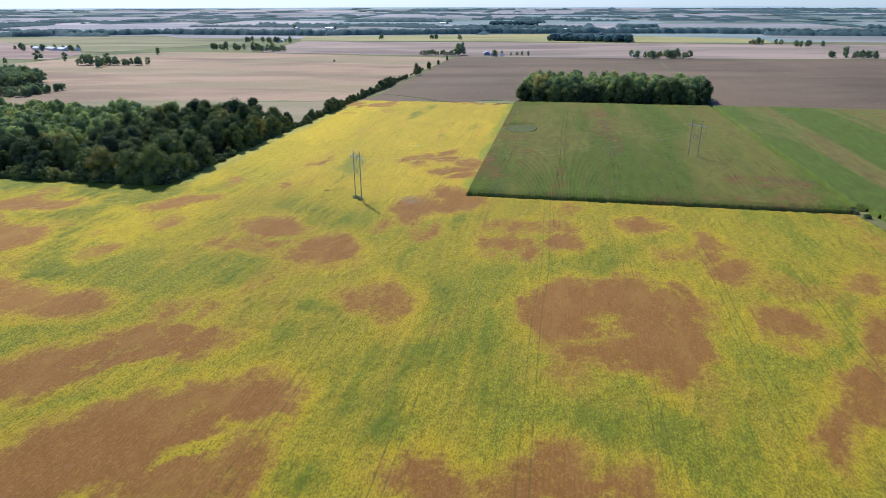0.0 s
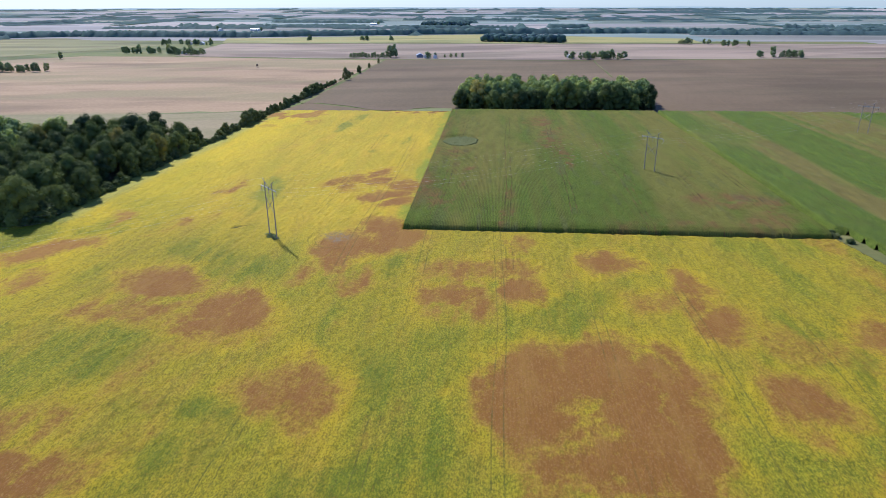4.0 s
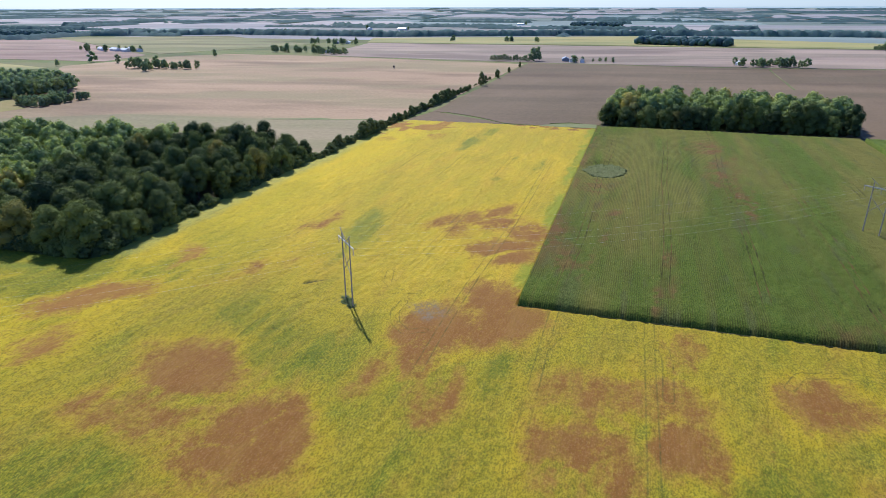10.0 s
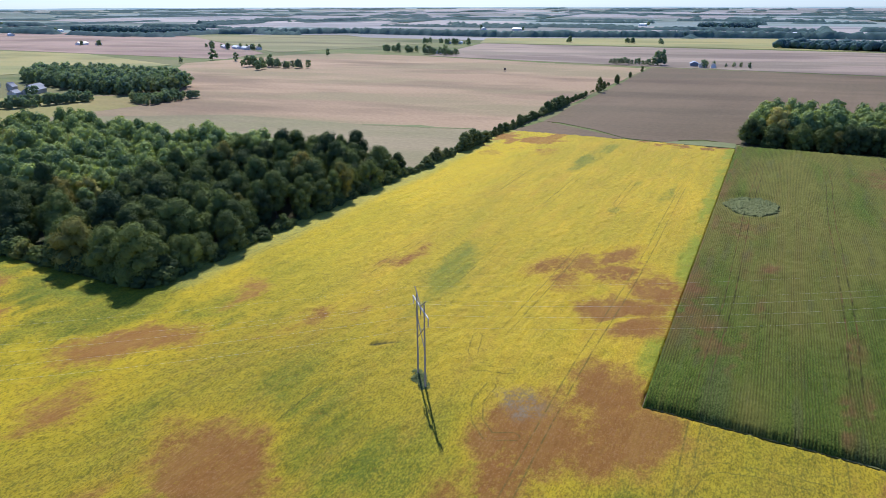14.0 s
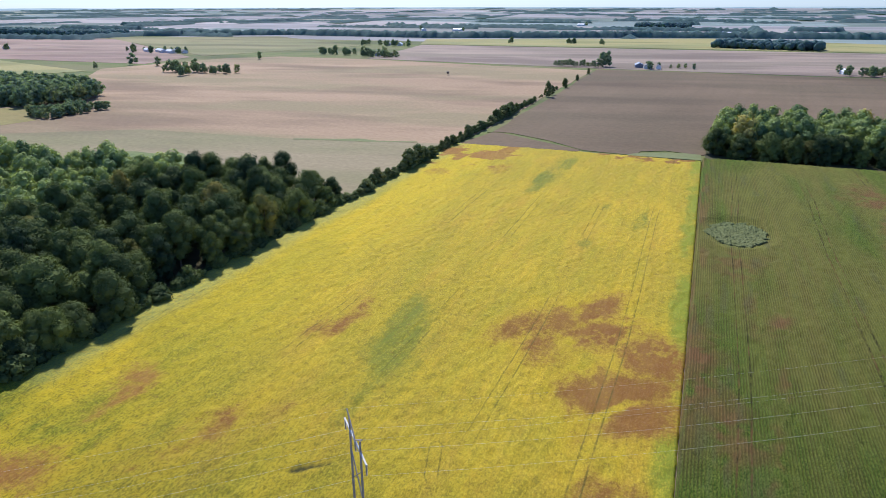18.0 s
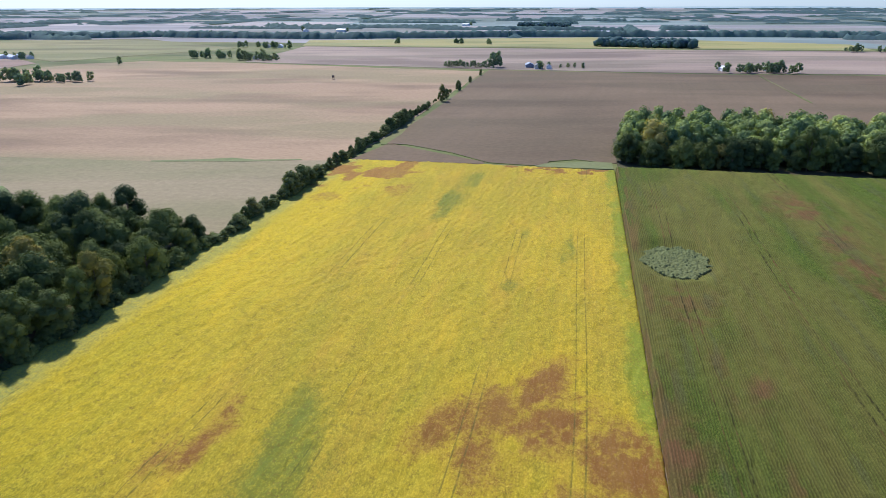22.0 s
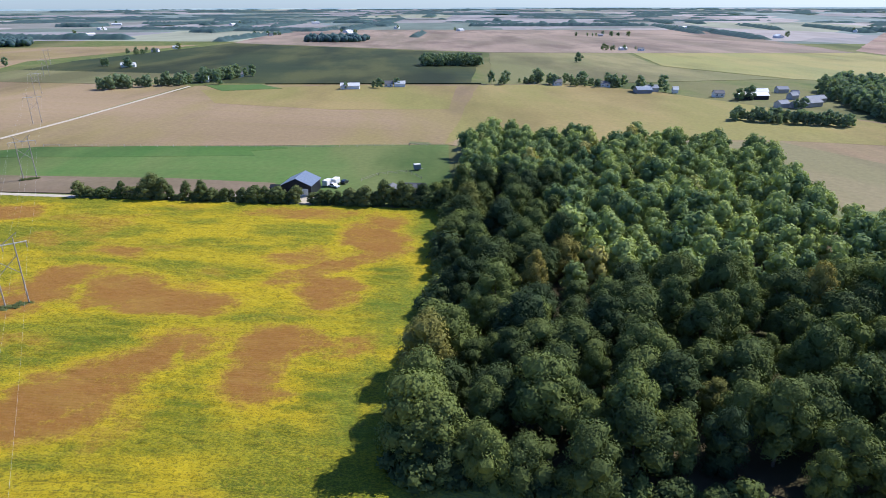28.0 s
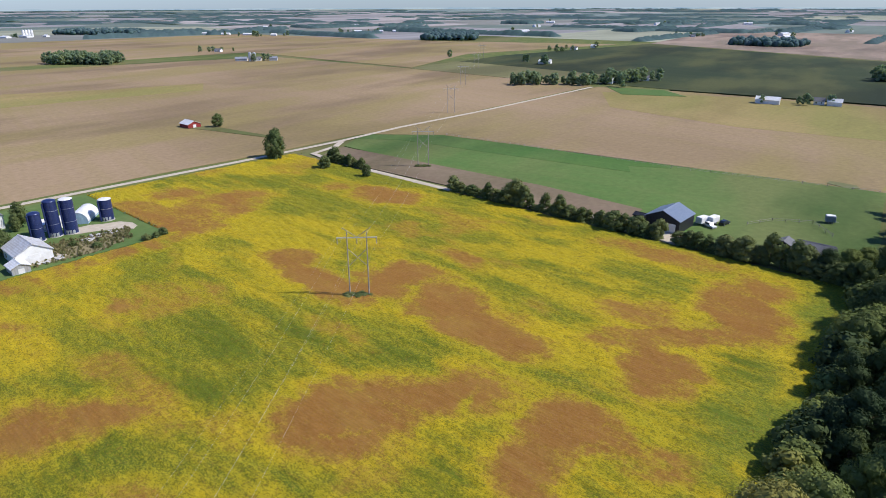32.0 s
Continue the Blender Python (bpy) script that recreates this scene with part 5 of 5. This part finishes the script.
        part("peak_brace", rod_bm((0, 0, 16.2), (s * 3.4, 0, 18.6), 0.09), POLE, t)
    for s in (-4.8, 0, 4.8):
        bm = bmesh.new()
        for k in range(7):
            rod_bm((s, 0, 15.85 - k * 0.2), (s, 0, 15.72 - k * 0.2), 0.13, bm, 8, 0.09)
        part("insulator", bm, POLE, t)
    return t


LINE = [(355, 262), (224, 166), (92.5, 75), (-38.6, -10.6), (-168.2, -105.4), (-279, -188), (-402.5, -279), (-532, -377), (-660, -465), (-790, -560)]
first = pylon()
turn = -45.0
first.matrix_basis = pose(*LINE[0], 0, 0, 0, turn)
for x, y in LINE[1:]:
    copy_thing(first, pose(x, y, 0, 0, 0, turn))
across = Vector((math.cos(radians(turn)), math.sin(radians(turn))))
for off, z0 in ((-4.8, 14.4), (0, 14.4), (4.8, 14.4), (-3.4, 18.6), (3.4, 18.6)):
    cu = bpy.data.curves.new("wire", "CURVE")
    cu.dimensions, cu.bevel_depth, cu.bevel_resolution = "3D", 0.008 if z0 < 16 else 0.005, 1
    pts = []
    for (x0, y0), (x1, y1) in zip(LINE, LINE[1:]):
        for k in range(12):
            u = k / 12
            pts.append((x0 + (x1 - x0) * u + across.x * off, y0 + (y1 - y0) * u + across.y * off, z0 - 3.6 * 4 * u * (1 - u) * (1 if z0 < 16 else 0.6)))
    sp = cu.splines.new("POLY")
    sp.points.add(len(pts) - 1)
    for q, w in zip(sp.points, pts):
        q.co = (*w, 1)
    cu.materials.append(WIRE)
    tagged(new("power_wire", cu), "bare overhead power conductor", "power line", "overhead wires")


# ---- buildings ----
PALE_ROOF = ribbed_mat("weathered_zinc", (0.60, 0.61, 0.62), (0.42, 0.38, 0.35), 0.6, 0.5, 0.1)
PALE_BLUE = ribbed_mat("pale_blue_sheet", (0.36, 0.50, 0.60), (0.32, 0.42, 0.50), 0.6, 0.5, 0.0)
def gable(name, x, y, turn, length, width, eave, ridge, wall_mat, roof_mat, label, category="barn", door=0.0, windows=0, over=0.35, group="", door_mat=None, base=0.2):
    """A gable-roofed building, its ridge along its own y axis."""
    t = thing(name, x, y, base, turn, label, category, group)
    w, l = width / 2, length / 2
    part("wall", prism_bm([(-w, -base - 0.1), (w, -base - 0.1), (w, eave), (0, ridge - 0.12), (-w, eave)], -l, l), wall_mat, t)
    slope = (ridge - eave) / w
    for s in (-1, 1):
        a = (s * (w + over), eave - slope * over)
        part("roof", prism_bm([a, (0, ridge), (0, ridge + 0.14), (a[0], a[1] + 0.14)], -l - over, l + over), roof_mat, t)
    part("ridge_cap", prism_bm([(-0.25, ridge + 0.06), (0.25, ridge + 0.06), (0, ridge + 0.24)], -l - over, l + over), roof_mat, t)
    if door:
        part("door", box_bm(-door / 2, door / 2, l + 0.01, l + 0.09, 0, min(eave, door * 0.95), 0.02), door_mat or WHITE, t)
    for k in range(windows):
        yy = -l + (k + 0.5) * length / windows
        for s in (-1, 1):
            wd = part("window", box_bm(s * w - 0.06, s * w + 0.06, yy - 0.55, yy + 0.55, 0.9, 2.1, 0.01), WHITE, t)
            part("pane", box_bm(s * w - 0.075, s * w + 0.075, yy - 0.45, yy + 0.45, 1.0, 2.0), GLASS, wd)
    return t


def dome_bm(r, z, h, seg=24, rows=5):
    bm = bmesh.new()
    prev = None
    for i in range(rows):
        a = i / rows * math.pi / 2
        ring = [bm.verts.new((r * math.cos(a) * math.cos(2 * math.pi * k / seg), r * math.cos(a) * math.sin(2 * math.pi * k / seg), z + h * math.sin(a))) for k in range(seg)]
        if prev:
            for k in range(seg):
                bm.faces.new((prev[k], prev[(k + 1) % seg], ring[(k + 1) % seg], ring[k]))
        prev = ring
    tip = bm.verts.new((0, 0, z + h))
    for k in range(seg):
        bm.faces.new((prev[k], prev[(k + 1) % seg], tip))
    return bm


def silo(x, y, r, h, white_top, label):
    t = thing("silo", x, y, 0.2, 0, label, "silo", "farm silos")
    part("body", rod_bm((0, 0, -0.3), (0, 0, h), r, None, 28), BLUE_STEEL, t)
    part("roof", dome_bm(r + 0.06, h, r * (0.22 if white_top else 0.36), 28), WHITE_STEEL if white_top else BLUE_STEEL, t, smooth=True)
    z = 1.45
    while z < h - 0.4:
        bm = bmesh.new()
        bmesh.ops.create_cone(bm, cap_ends=True, segments=28, radius1=r + 0.035, radius2=r + 0.035, depth=0.07, matrix=Matrix.Translation((0, 0, z)))
        part("band", bm, GALV if int(z) % 4 == 0 else BLUE_STEEL, t)
        z += 1.45
    part("chute", rod_bm((r + 0.25, 0.6, 0), (r + 0.25, 0.6, h - 0.2), 0.28, None, 8), BLUE_STEEL, t)
    part("foundation", rod_bm((0, 0, -0.3), (0, 0, 0.35), r + 0.25, None, 28), CONCRETE, t)
    for k in range(3):
        a = radians(35 + 28 * k)
        part("hatch", box_bm(-0.35, 0.35, -0.08, 0.08, 0.5, 1.5, 0.02), GALV, t).matrix_basis = pose((r + .03) * math.cos(a), (r + .03) * math.sin(a), 0, 0, 0, math.degrees(a) + 90)
    return t


silo(-128.3, -211.6, 1.8, 8.9, False, "navy blue enamelled silo with a domed top")
silo(-133.5, -212.5, 1.95, 11.6, False, "tall navy blue enamelled silo with a domed top")
silo(-138.0, -211.7, 2.0, 11.5, True, "tall navy blue silo with a white top")
silo(-151.3, -217.0, 2.1, 7.4, True, "short navy blue silo with a white top")
gable("farm_barn", -121.2, -197.4, 0, 11.5, 9.6, 3.3, 5.9, WHITE, PALE_ROOF, "weathered white gabled farm barn with a grey metal roof", door=3.0, windows=2)
gable("small_shed", -116.0, -188.6, 0, 5.0, 4.6, 2.0, 3.0, GREY_STEEL, WHITE_STEEL, "small low shed with a pale metal roof", "shed", door=1.6)
q = thing("machine_shed", -146.0, -223.5, 0.2, -38, "round-roofed machine shed, white sheet with a pale blue end", "shed")
arch = [(3.1 * math.cos(math.pi * k / 14), 0.9 + 3.1 * math.sin(math.pi * k / 14)) for k in range(15)]
part("wall", prism_bm([(3.1, -0.3)] + arch + [(-3.1, -0.3)], -5.4, 5.4), PALE_BLUE, q, "pale blue end wall")
part("roof", prism_bm([(x * 1.04, (z - 0.9) * 1.04 + 0.9) for x, z in arch] + [(x, z) for x, z in arch[::-1]], -5.5, 5.45), WHITE_STEEL, q, "curved white metal roof")
part("door", box_bm(-1.5, 1.5, 5.41, 5.5, -0.1, 2.8, 0.02), PALE_BLUE, q, "pale blue sliding door")
gable("feed_shed", -135.4, -222.0, 90, 7.0, 5.0, 2.4, 3.4, WHITE, WHITE_STEEL, "low white feed shed behind the silos", "shed", door=2.0)
gable("farmhouse", -121, -238, 0, 10.0, 8.0, 4.6, 7.2, WHITE, SHINGLE, "white farmhouse with a grey shingle roof", "house", windows=3)
for k, (x, y, s) in enumerate(((-124.5, -192.6, 1.1), (-127, -190.8, .8), (-142, -201.5, 1.2), (-138.5, -200.6, .9), (-122.5, -189.5, .7))):
    t = thing("rubble_heap", x, y, 0.36, 40 * k, "low heap of pale concrete rubble", "rubble", "rubble heaps")
    for i in range(9):
        q = part("slab", box_bm(-.55, .55, -.4, .4, -.1, .22, 0.05), CONCRETE, t)
        q.matrix_basis = pose(random.uniform(-2, 2) * s, random.uniform(-1.3, 1.3) * s, random.uniform(0, .25), random.uniform(-14, 14), random.uniform(-14, 14), random.uniform(0, 180))

# black barn by the driveway
barn = gable("black_barn", -272.0, -69.2, -90, 12.0, 11.5, 4.3, 6.9, BLACK_STEEL, BLUE_ROOF, "black metal barn with a blue-grey metal roof", door=0)
part("door", box_bm(-4.6, -1.4, 6.02, 6.12, 0, 3.1, 0.03), WHITE, barn, "white roll-up door")
# Shade inside the open doorway, made as a near-black panel on the wall.
part("door", box_bm(0.3, 3.9, 6.02, 6.10, 0, 3.3, 0.03), DARK, barn, "dark panel for the shade in an open doorway")
lean = gable("lean_to", -272.5, -76.8, 0, 9.0, 3.2, 1.9, 2.5, BLACK_STEEL, BLACK_STEEL, "low black lean-to shed beside the barn", "shed")
gable("grey_house", -271.5, -25.5, 0, 9.0, 7.5, 2.6, 4.9, CONCRETE, SHINGLE, "low house with a grey shingle roof behind the hedge", "house", windows=3)
gable("garden_shed", -275, -34.5, 90, 5.0, 4.0, 2.2, 3.2, BLACK_STEEL, SHINGLE, "dark garden shed near the house", "shed")


def trailer(x, y, turn, long, label, mat):
    t = thing("trailer", x, y, 0.24, turn, label, "trailer", "parked trailers")
    part("body", box_bm(-1.15, 1.15, -long / 2, long / 2, 0.55, 2.6, 0.14), mat, t)
    part("roof", box_bm(-1.0, 1.0, -long / 2 + .1, long / 2 - .1, 2.58, 2.72, 0.05), WHITE, t)
    part("drawbar", rod_bm((0, long / 2, 0.6), (0, long / 2 + 1.2, 0.5), 0.06), GALV, t)
    for sx in (-1.1, 1.1):
        for sy in (-0.5, 0.45):
            wh = part("wheel", rod_bm((sx - .1, sy, 0.36), (sx + .1, sy, 0.36), 0.36, None, 14), RUBBER, t)
            part("rim", rod_bm((sx - .12, sy, 0.36), (sx + .12, sy, 0.36), 0.19, None, 10), GALV, wh)


def car(name, x, y, turn, paint, label):
    t = thing(name, x, y, 0.24, turn, label, "car", "parked cars")
    body = prism_bm([(-2.2, .35), (2.2, .35), (2.25, .8), (1.3, .95), (-2.2, 1.0)], -.9, .9)
    part("body", body, paint, t)
    part("cabin", prism_bm([(-1.9, .98), (1.0, .94), (0.4, 1.55), (-1.6, 1.6)], -.78, .78), GLASS, t)
    part("roof", box_bm(-1.6, .42, -.76, .76, 1.54, 1.62, .03), paint, t)
    for sx in (-1.4, 1.4):
        for sy in (-.85, .85):
            wh = part("wheel", rod_bm((sx, sy - .11, .33), (sx, sy + .11, .33), .33, None, 14), RUBBER, t)
            part("rim", rod_bm((sx, sy - .12, .33), (sx, sy + .12, .33), .19, None, 10), GALV, wh)


CAR_WHITE, cnt, cb = nodes_of("white_car_paint", 0.3, 0.5)
cb.inputs["Base Color"].default_value = (0.72, 0.73, 0.74, 1)
CAR_DARK, cnt, cb = nodes_of("black_car_paint", 0.25, 0.5)
cb.inputs["Base Color"].default_value = (0.015, 0.016, 0.02, 1)
trailer(-281.5, -61.8, 75, 4.2, "white box trailer parked beside the black barn", WHITE)
trailer(-284.2, -59.2, 80, 4.4, "long white box trailer parked beside the black barn", WHITE)
car("pickup", -286.0, -56.0, 170, CAR_DARK, "black car parked beside the trailers")
car("car", -280.0, -58.5, 60, CAR_WHITE, "white car parked beside the black barn")
trailer(-311, -30, 20, 3.0, "small blue and white stock shelter in the pasture", BLUE_ROOF)


def fence(points, label, gap=4.0):
    t = thing("fence", *points[0], 0.2, 0, label, "fence")
    for (x0, y0), (x1, y1) in zip(points, points[1:]):
        d = math.hypot(x1 - x0, y1 - y0)
        n = max(1, int(d / gap))
        for k in range(n + 1):
            x, y = x0 + (x1 - x0) * k / n - points[0][0], y0 + (y1 - y0) * k / n - points[0][1]
            part("post", box_bm(x - .07, x + .07, y - .07, y + .07, -0.2, 1.35), POLE, t)
        for z in (0.6, 1.15):
            part("rail", rod_bm((x0 - points[0][0], y0 - points[0][1], z), (x1 - points[0][0], y1 - points[0][1], z), 0.04, None, 5), POLE, t)


fence([(-290, -50), (-300, -45), (-306, -34), (-296, -26)], "weathered wooden paddock fence")
fence([(-364, -24), (-352, -85), (-340, -228)], "long post and wire pasture fence", 8.0)


# ---- distant farms ----
CLUMPS = {}


def far_tree(x, y, s=0.75, kinds=None):
    """Far trees are gathered clump by clump."""
    CLUMPS.setdefault((round(x / 90), round(y / 90)), []).append((x, y, s))


def farm(x, y, turn, sheds, trees, spread, label):
    """A farmstead: sheds as length, width, east and north offsets and a colour word, and trees round them."""
    for l, w, dx, dy, tint in sheds:
        wall, roof = {"white": (WHITE, WHITE_STEEL), "grey": (GREY_STEEL, FAR_ROOF), "red": (RED_PAINT, WHITE_STEEL), "blue": (BLUE_ROOF, BLUE_ROOF), "house": (WHITE, SHINGLE), "dark": (BLACK_STEEL, WHITE_STEEL)}[tint]
        gable("far_house" if tint == "house" else "far_shed", x + dx, y + dy, turn, l * 0.85, w * 0.85, 2.9, 4.9, wall, roof, {"white": "white metal shed on a distant farm", "grey": "grey metal shed on a distant farm", "red": "small red shed with a white roof", "blue": "blue-grey barn on a distant farm", "house": "white house on a distant farm", "dark": "long dark shed with a white roof"}[tint], "house" if tint == "house" else "shed", windows=2 if tint == "house" else 0, door=2.4, group="distant farm buildings")
    for k in range(trees):
        far_tree(x + random.uniform(-1, 1) * spread[0], y + random.uniform(-1, 1) * spread[1], random.uniform(0.55, 0.95), EDGE)


gable("red_shed", -259, -364, 0, 10.5, 8.0, 2.1, 3.9, RED_PAINT, WHITE_STEEL, "low red shed with a white metal roof in the stubble", "shed", door=2.0)
farm(-588, -130, 10, [(19, 9, 0, 0, "white"), (8, 6, -18, 30, "house"), (11, 6, -18, 40, "white")], 1, (4, 4), "")
for x, y in ((-600, -112), (-596, -106), (-612, -94), (-606, -92)):
    far_tree(x, y, 0.6)
farm(-600, 118, 10, [(14, 11, 16, -4, "blue"), (14, 10, 4, 4, "grey"), (10, 8, -22, -30, "house"), (9, 7, -30, -70, "house"), (5, 4, 14, 22, "white")], 6, (18, 18), "")
for x, y in ((-634, 0), (-640, 20), (-646, 28), (-642, 38), (-636, 50), (-632, 64), (-640, 72), (-620, 78), (-630, 94), (-622, 100)):
    for k in range(4):
        far_tree(x + random.uniform(-9, 9), y + random.uniform(-7, 7), random.uniform(0.5, 0.95), EDGE)
farm(-556, 182, 5, [(26, 9, 0, 8, "dark"), (12, 7, -24, 22, "dark"), (9, 7, -10, -14, "house"), (10, 8, -40, 44, "grey"), (6, 5, -14, 44, "grey")], 3, (14, 12), "")
farm(-518, 214, 30, [(30, 7, 0, 0, "grey"), (22, 7, -22, 14, "grey"), (10, 7, 4, -18, "grey"), (8, 6, -40, 6, "grey")], 2, (14, 20), "")
for k in range(46):
    u = k / 45
    far_tree(-458 + 20 * u + random.uniform(-5, 5), 146 + 62 * u, 0.6)
for k in range(60):
    far_tree(random.uniform(-406, -380), random.uniform(210, 254), 0.5)
for k in range(44):
    u = k / 43
    far_tree(-563 - 46 * u + random.uniform(-8, 8), -342 + 56 * u + random.uniform(-5, 5), random.uniform(0.6, 0.9), EDGE)
for k in range(16):
    far_tree(-620 - 60 * k / 15 + random.uniform(-6, 6), -282 + 24 * k / 15 + random.uniform(-8, 8), random.uniform(0.7, 1.0), EDGE)
farm(-640, -285, 20, [(11, 8, 0, 0, "house"), (8, 6, 14, 6, "white"), (10, 7, -30, 20, "house")], 12, (45, 30), "")
farm(-765, -440, 20, [(18, 10, 0, 0, "white")], 2, (14, 14), "")
for x, y in ((-776, -478), (-786, -486), (-770, -470), (-757, -590), (-635, -11), (-866, 87), (-641, 524), (-598, 520), (-545, 640), (-640, 470)):
    far_tree(x, y, random.uniform(0.7, 1.0))
farm(-1010, -545, 10, [(12, 9, 0, 0, "house"), (10, 7, -70, -4, "white")], 8, (70, 14), "")
farm(-560, -755, 50, [(10, 8, 0, 0, "house"), (18, 9, 16, -14, "grey"), (12, 8, -16, 12, "grey")], 3, (12, 10), "")
for x, y in ((-552, -750), (-548, -754)):
    t = thing("silo", x, y, 0, 0, "grey concrete silo on a distant farm", "silo", "distant silos")
    part("body", rod_bm((0, 0, -.3), (0, 0, 10), 2.2, None, 16), GALV, t)
    part("roof", dome_bm(2.2, 10, 1.5, 16), GALV, t)
farm(-615, -950, 30, [(12, 9, 0, 0, "house")], 6, (24, 14), "")
farm(-970, -1420, 40, [(40, 12, 0, 0, "white"), (24, 12, 30, -60, "white"), (16, 10, -20, 70, "white"), (30, 10, 50, -120, "white")], 14, (60, 90), "")
farm(-1250, -1350, 40, [(30, 14, 0, 0, "white"), (14, 9, -50, 40, "white"), (10, 8, -80, 60, "white")], 8, (70, 40), "")
farm(-580, -1738, 10, [(40, 16, 0, 0, "white"), (30, 14, 40, 0, "white"), (16, 10, -40, 10, "white")], 4, (60, 30), "")
for k in range(4):
    t = thing("silo", -596 + 6 * k, -1744, 0, 0, "tall white grain silo on a distant farm", "silo", "distant silos")
    part("body", rod_bm((0, 0, -.3), (0, 0, 15), 2.8, None, 16), WHITE, t)
    part("roof", dome_bm(2.8, 15, 2, 16), GALV, t)
farm(-64, 684, 10, [(13, 9, 0, 0, "house"), (16, 10, -10, 12, "blue"), (8, 6, 12, -4, "house")], 4, (14, 8), "")
for k in range(14):
    far_tree(-165 + 4 * k, 682 + random.uniform(-3, 3), 0.55, EDGE)
far_tree(-108, 690, 1.25)
far_tree(-112, 686, 1.1)
for x in (-40, -32, -25, -16):
    far_tree(x, 692 + random.uniform(-4, 4), 0.5)
farm(-770, 700, 60, [(34, 11, 0, 0, "white"), (26, 10, -30, 4, "white"), (30, 10, 26, -8, "white"), (12, 9, 48, -4, "house"), (14, 9, 10, 22, "white")], 16, (70, 26), "")
for k in range(26):
    far_tree(-535 + 3.1 * k, 470 + 0.4 * k + random.uniform(-8, 8), random.uniform(0.6, 0.95), EDGE)
for x0, x1, y0, n in ((-520, -470, 752, 16), (-445, -385, 730, 18), (-565, -470, 952, 16), (120, 195, 676, 22), (350, 400, 1012, 10), (408, 450, 960, 10), (375, 430, 715, 16), (-345, -335, 1097, 4), (-240, -225, 1118, 7), (-178, -172, 1096, 2), (-496, -488, 444, 3)):
    for k in range(n):
        far_tree(random.uniform(x0, x1), y0 + random.uniform(-10, 10), random.uniform(0.6, 0.95), EDGE)
farm(150, 690, 10, [(12, 9, 0, 0, "house"), (20, 10, 22, 8, "grey"), (14, 8, -24, 0, "white")], 4, (30, 10), "")
farm(-425, 742, 10, [(10, 8, 0, 0, "house")], 2, (10, 8), "")
farm(-520, 965, 10, [(10, 8, 0, 0, "house"), (12, 8, 20, 4, "white")], 2, (10, 8), "")
farm(-1105, 664, 10, [(22, 13, 0, 0, "white"), (10, 7, 40, 4, "grey")], 3, (60, 14), "")
farm(-1100, 175, 20, [(14, 9, 0, 0, "white"), (10, 7, 10, 26, "house")], 7, (26, 34), "")
farm(-1560, 195, 20, [(12, 8, 0, 0, "grey")], 10, (20, 60), "")
farm(-1560, -580, 20, [(14, 10, 0, 0, "white"), (10, 8, 20, 20, "house")], 8, (30, 40), "")

rs = np.random.RandomState(21)
for k in range(26):
    an, r = rs.uniform(0.9, 4.4), rs.uniform(1350, 2600)
    x, y = -100 + r * math.cos(an), r * math.sin(an)
    gable("far_shed", x, y, rs.uniform(0, 90), rs.uniform(16, 34), rs.uniform(9, 14), 4.0, 6.4, WHITE, WHITE_STEEL, "white metal shed on a distant farm", "shed", group="distant farm buildings", base=rise(r) + 0.2)
    far_tree(x + rs.uniform(-25, 25), y + rs.uniform(-25, 25), 0.9)

for spots in CLUMPS.values():
    wood("tree_clump", spots, "clump of green trees round a distant farmstead" if len(spots) > 2 else "lone green trees in the far fields", 1.0, 2, LEAF_CLUMP)

# ---- small things in the fields ----
for x, y in LINE[2:6]:
    for s in (-2.6, -1.3, 0, 1.3, 2.6):
        tree(x + across.x * s, y + across.y * s, 0.22, "clump of dark weeds round the pole feet", "pole weeds", BUSHES, "shrub", wide=2.3)
for x, y, h in ((-243, 541, 2.6),):
    t = thing("hunting_stand", x, y, 0.1, 10, "small dark hunting stand alone in the field", "stand")
    part("cabin", box_bm(-1, 1, -1, 1, 1.6, 3.6, .04), BARK, t)
    for sx in (-.9, .9):
        for sy in (-.9, .9):
            part("leg", rod_bm((sx, sy, 0), (sx * .85, sy * .85, 1.7), .09, None, 6), POLE, t)

# ---- glowing band for the hazy rim of the country ----
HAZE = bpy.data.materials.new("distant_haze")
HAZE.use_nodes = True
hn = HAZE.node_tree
# The band emits its own blue, standing in for haze over far land.
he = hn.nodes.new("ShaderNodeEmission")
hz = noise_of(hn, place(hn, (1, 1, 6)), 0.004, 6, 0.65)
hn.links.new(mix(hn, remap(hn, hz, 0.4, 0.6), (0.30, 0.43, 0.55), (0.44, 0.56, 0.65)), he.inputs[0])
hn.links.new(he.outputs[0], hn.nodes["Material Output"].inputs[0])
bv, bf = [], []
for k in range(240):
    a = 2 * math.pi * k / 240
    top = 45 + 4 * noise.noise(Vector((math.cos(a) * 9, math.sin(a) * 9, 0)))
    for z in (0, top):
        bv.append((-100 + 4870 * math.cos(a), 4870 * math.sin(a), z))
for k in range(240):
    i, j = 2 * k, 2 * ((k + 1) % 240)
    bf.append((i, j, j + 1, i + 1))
tagged(new("backdrop", mesh_from("backdrop", bv, bf, HAZE)), "glowing backdrop band for the blue haze at the horizon", "backdrop", kind="structure")
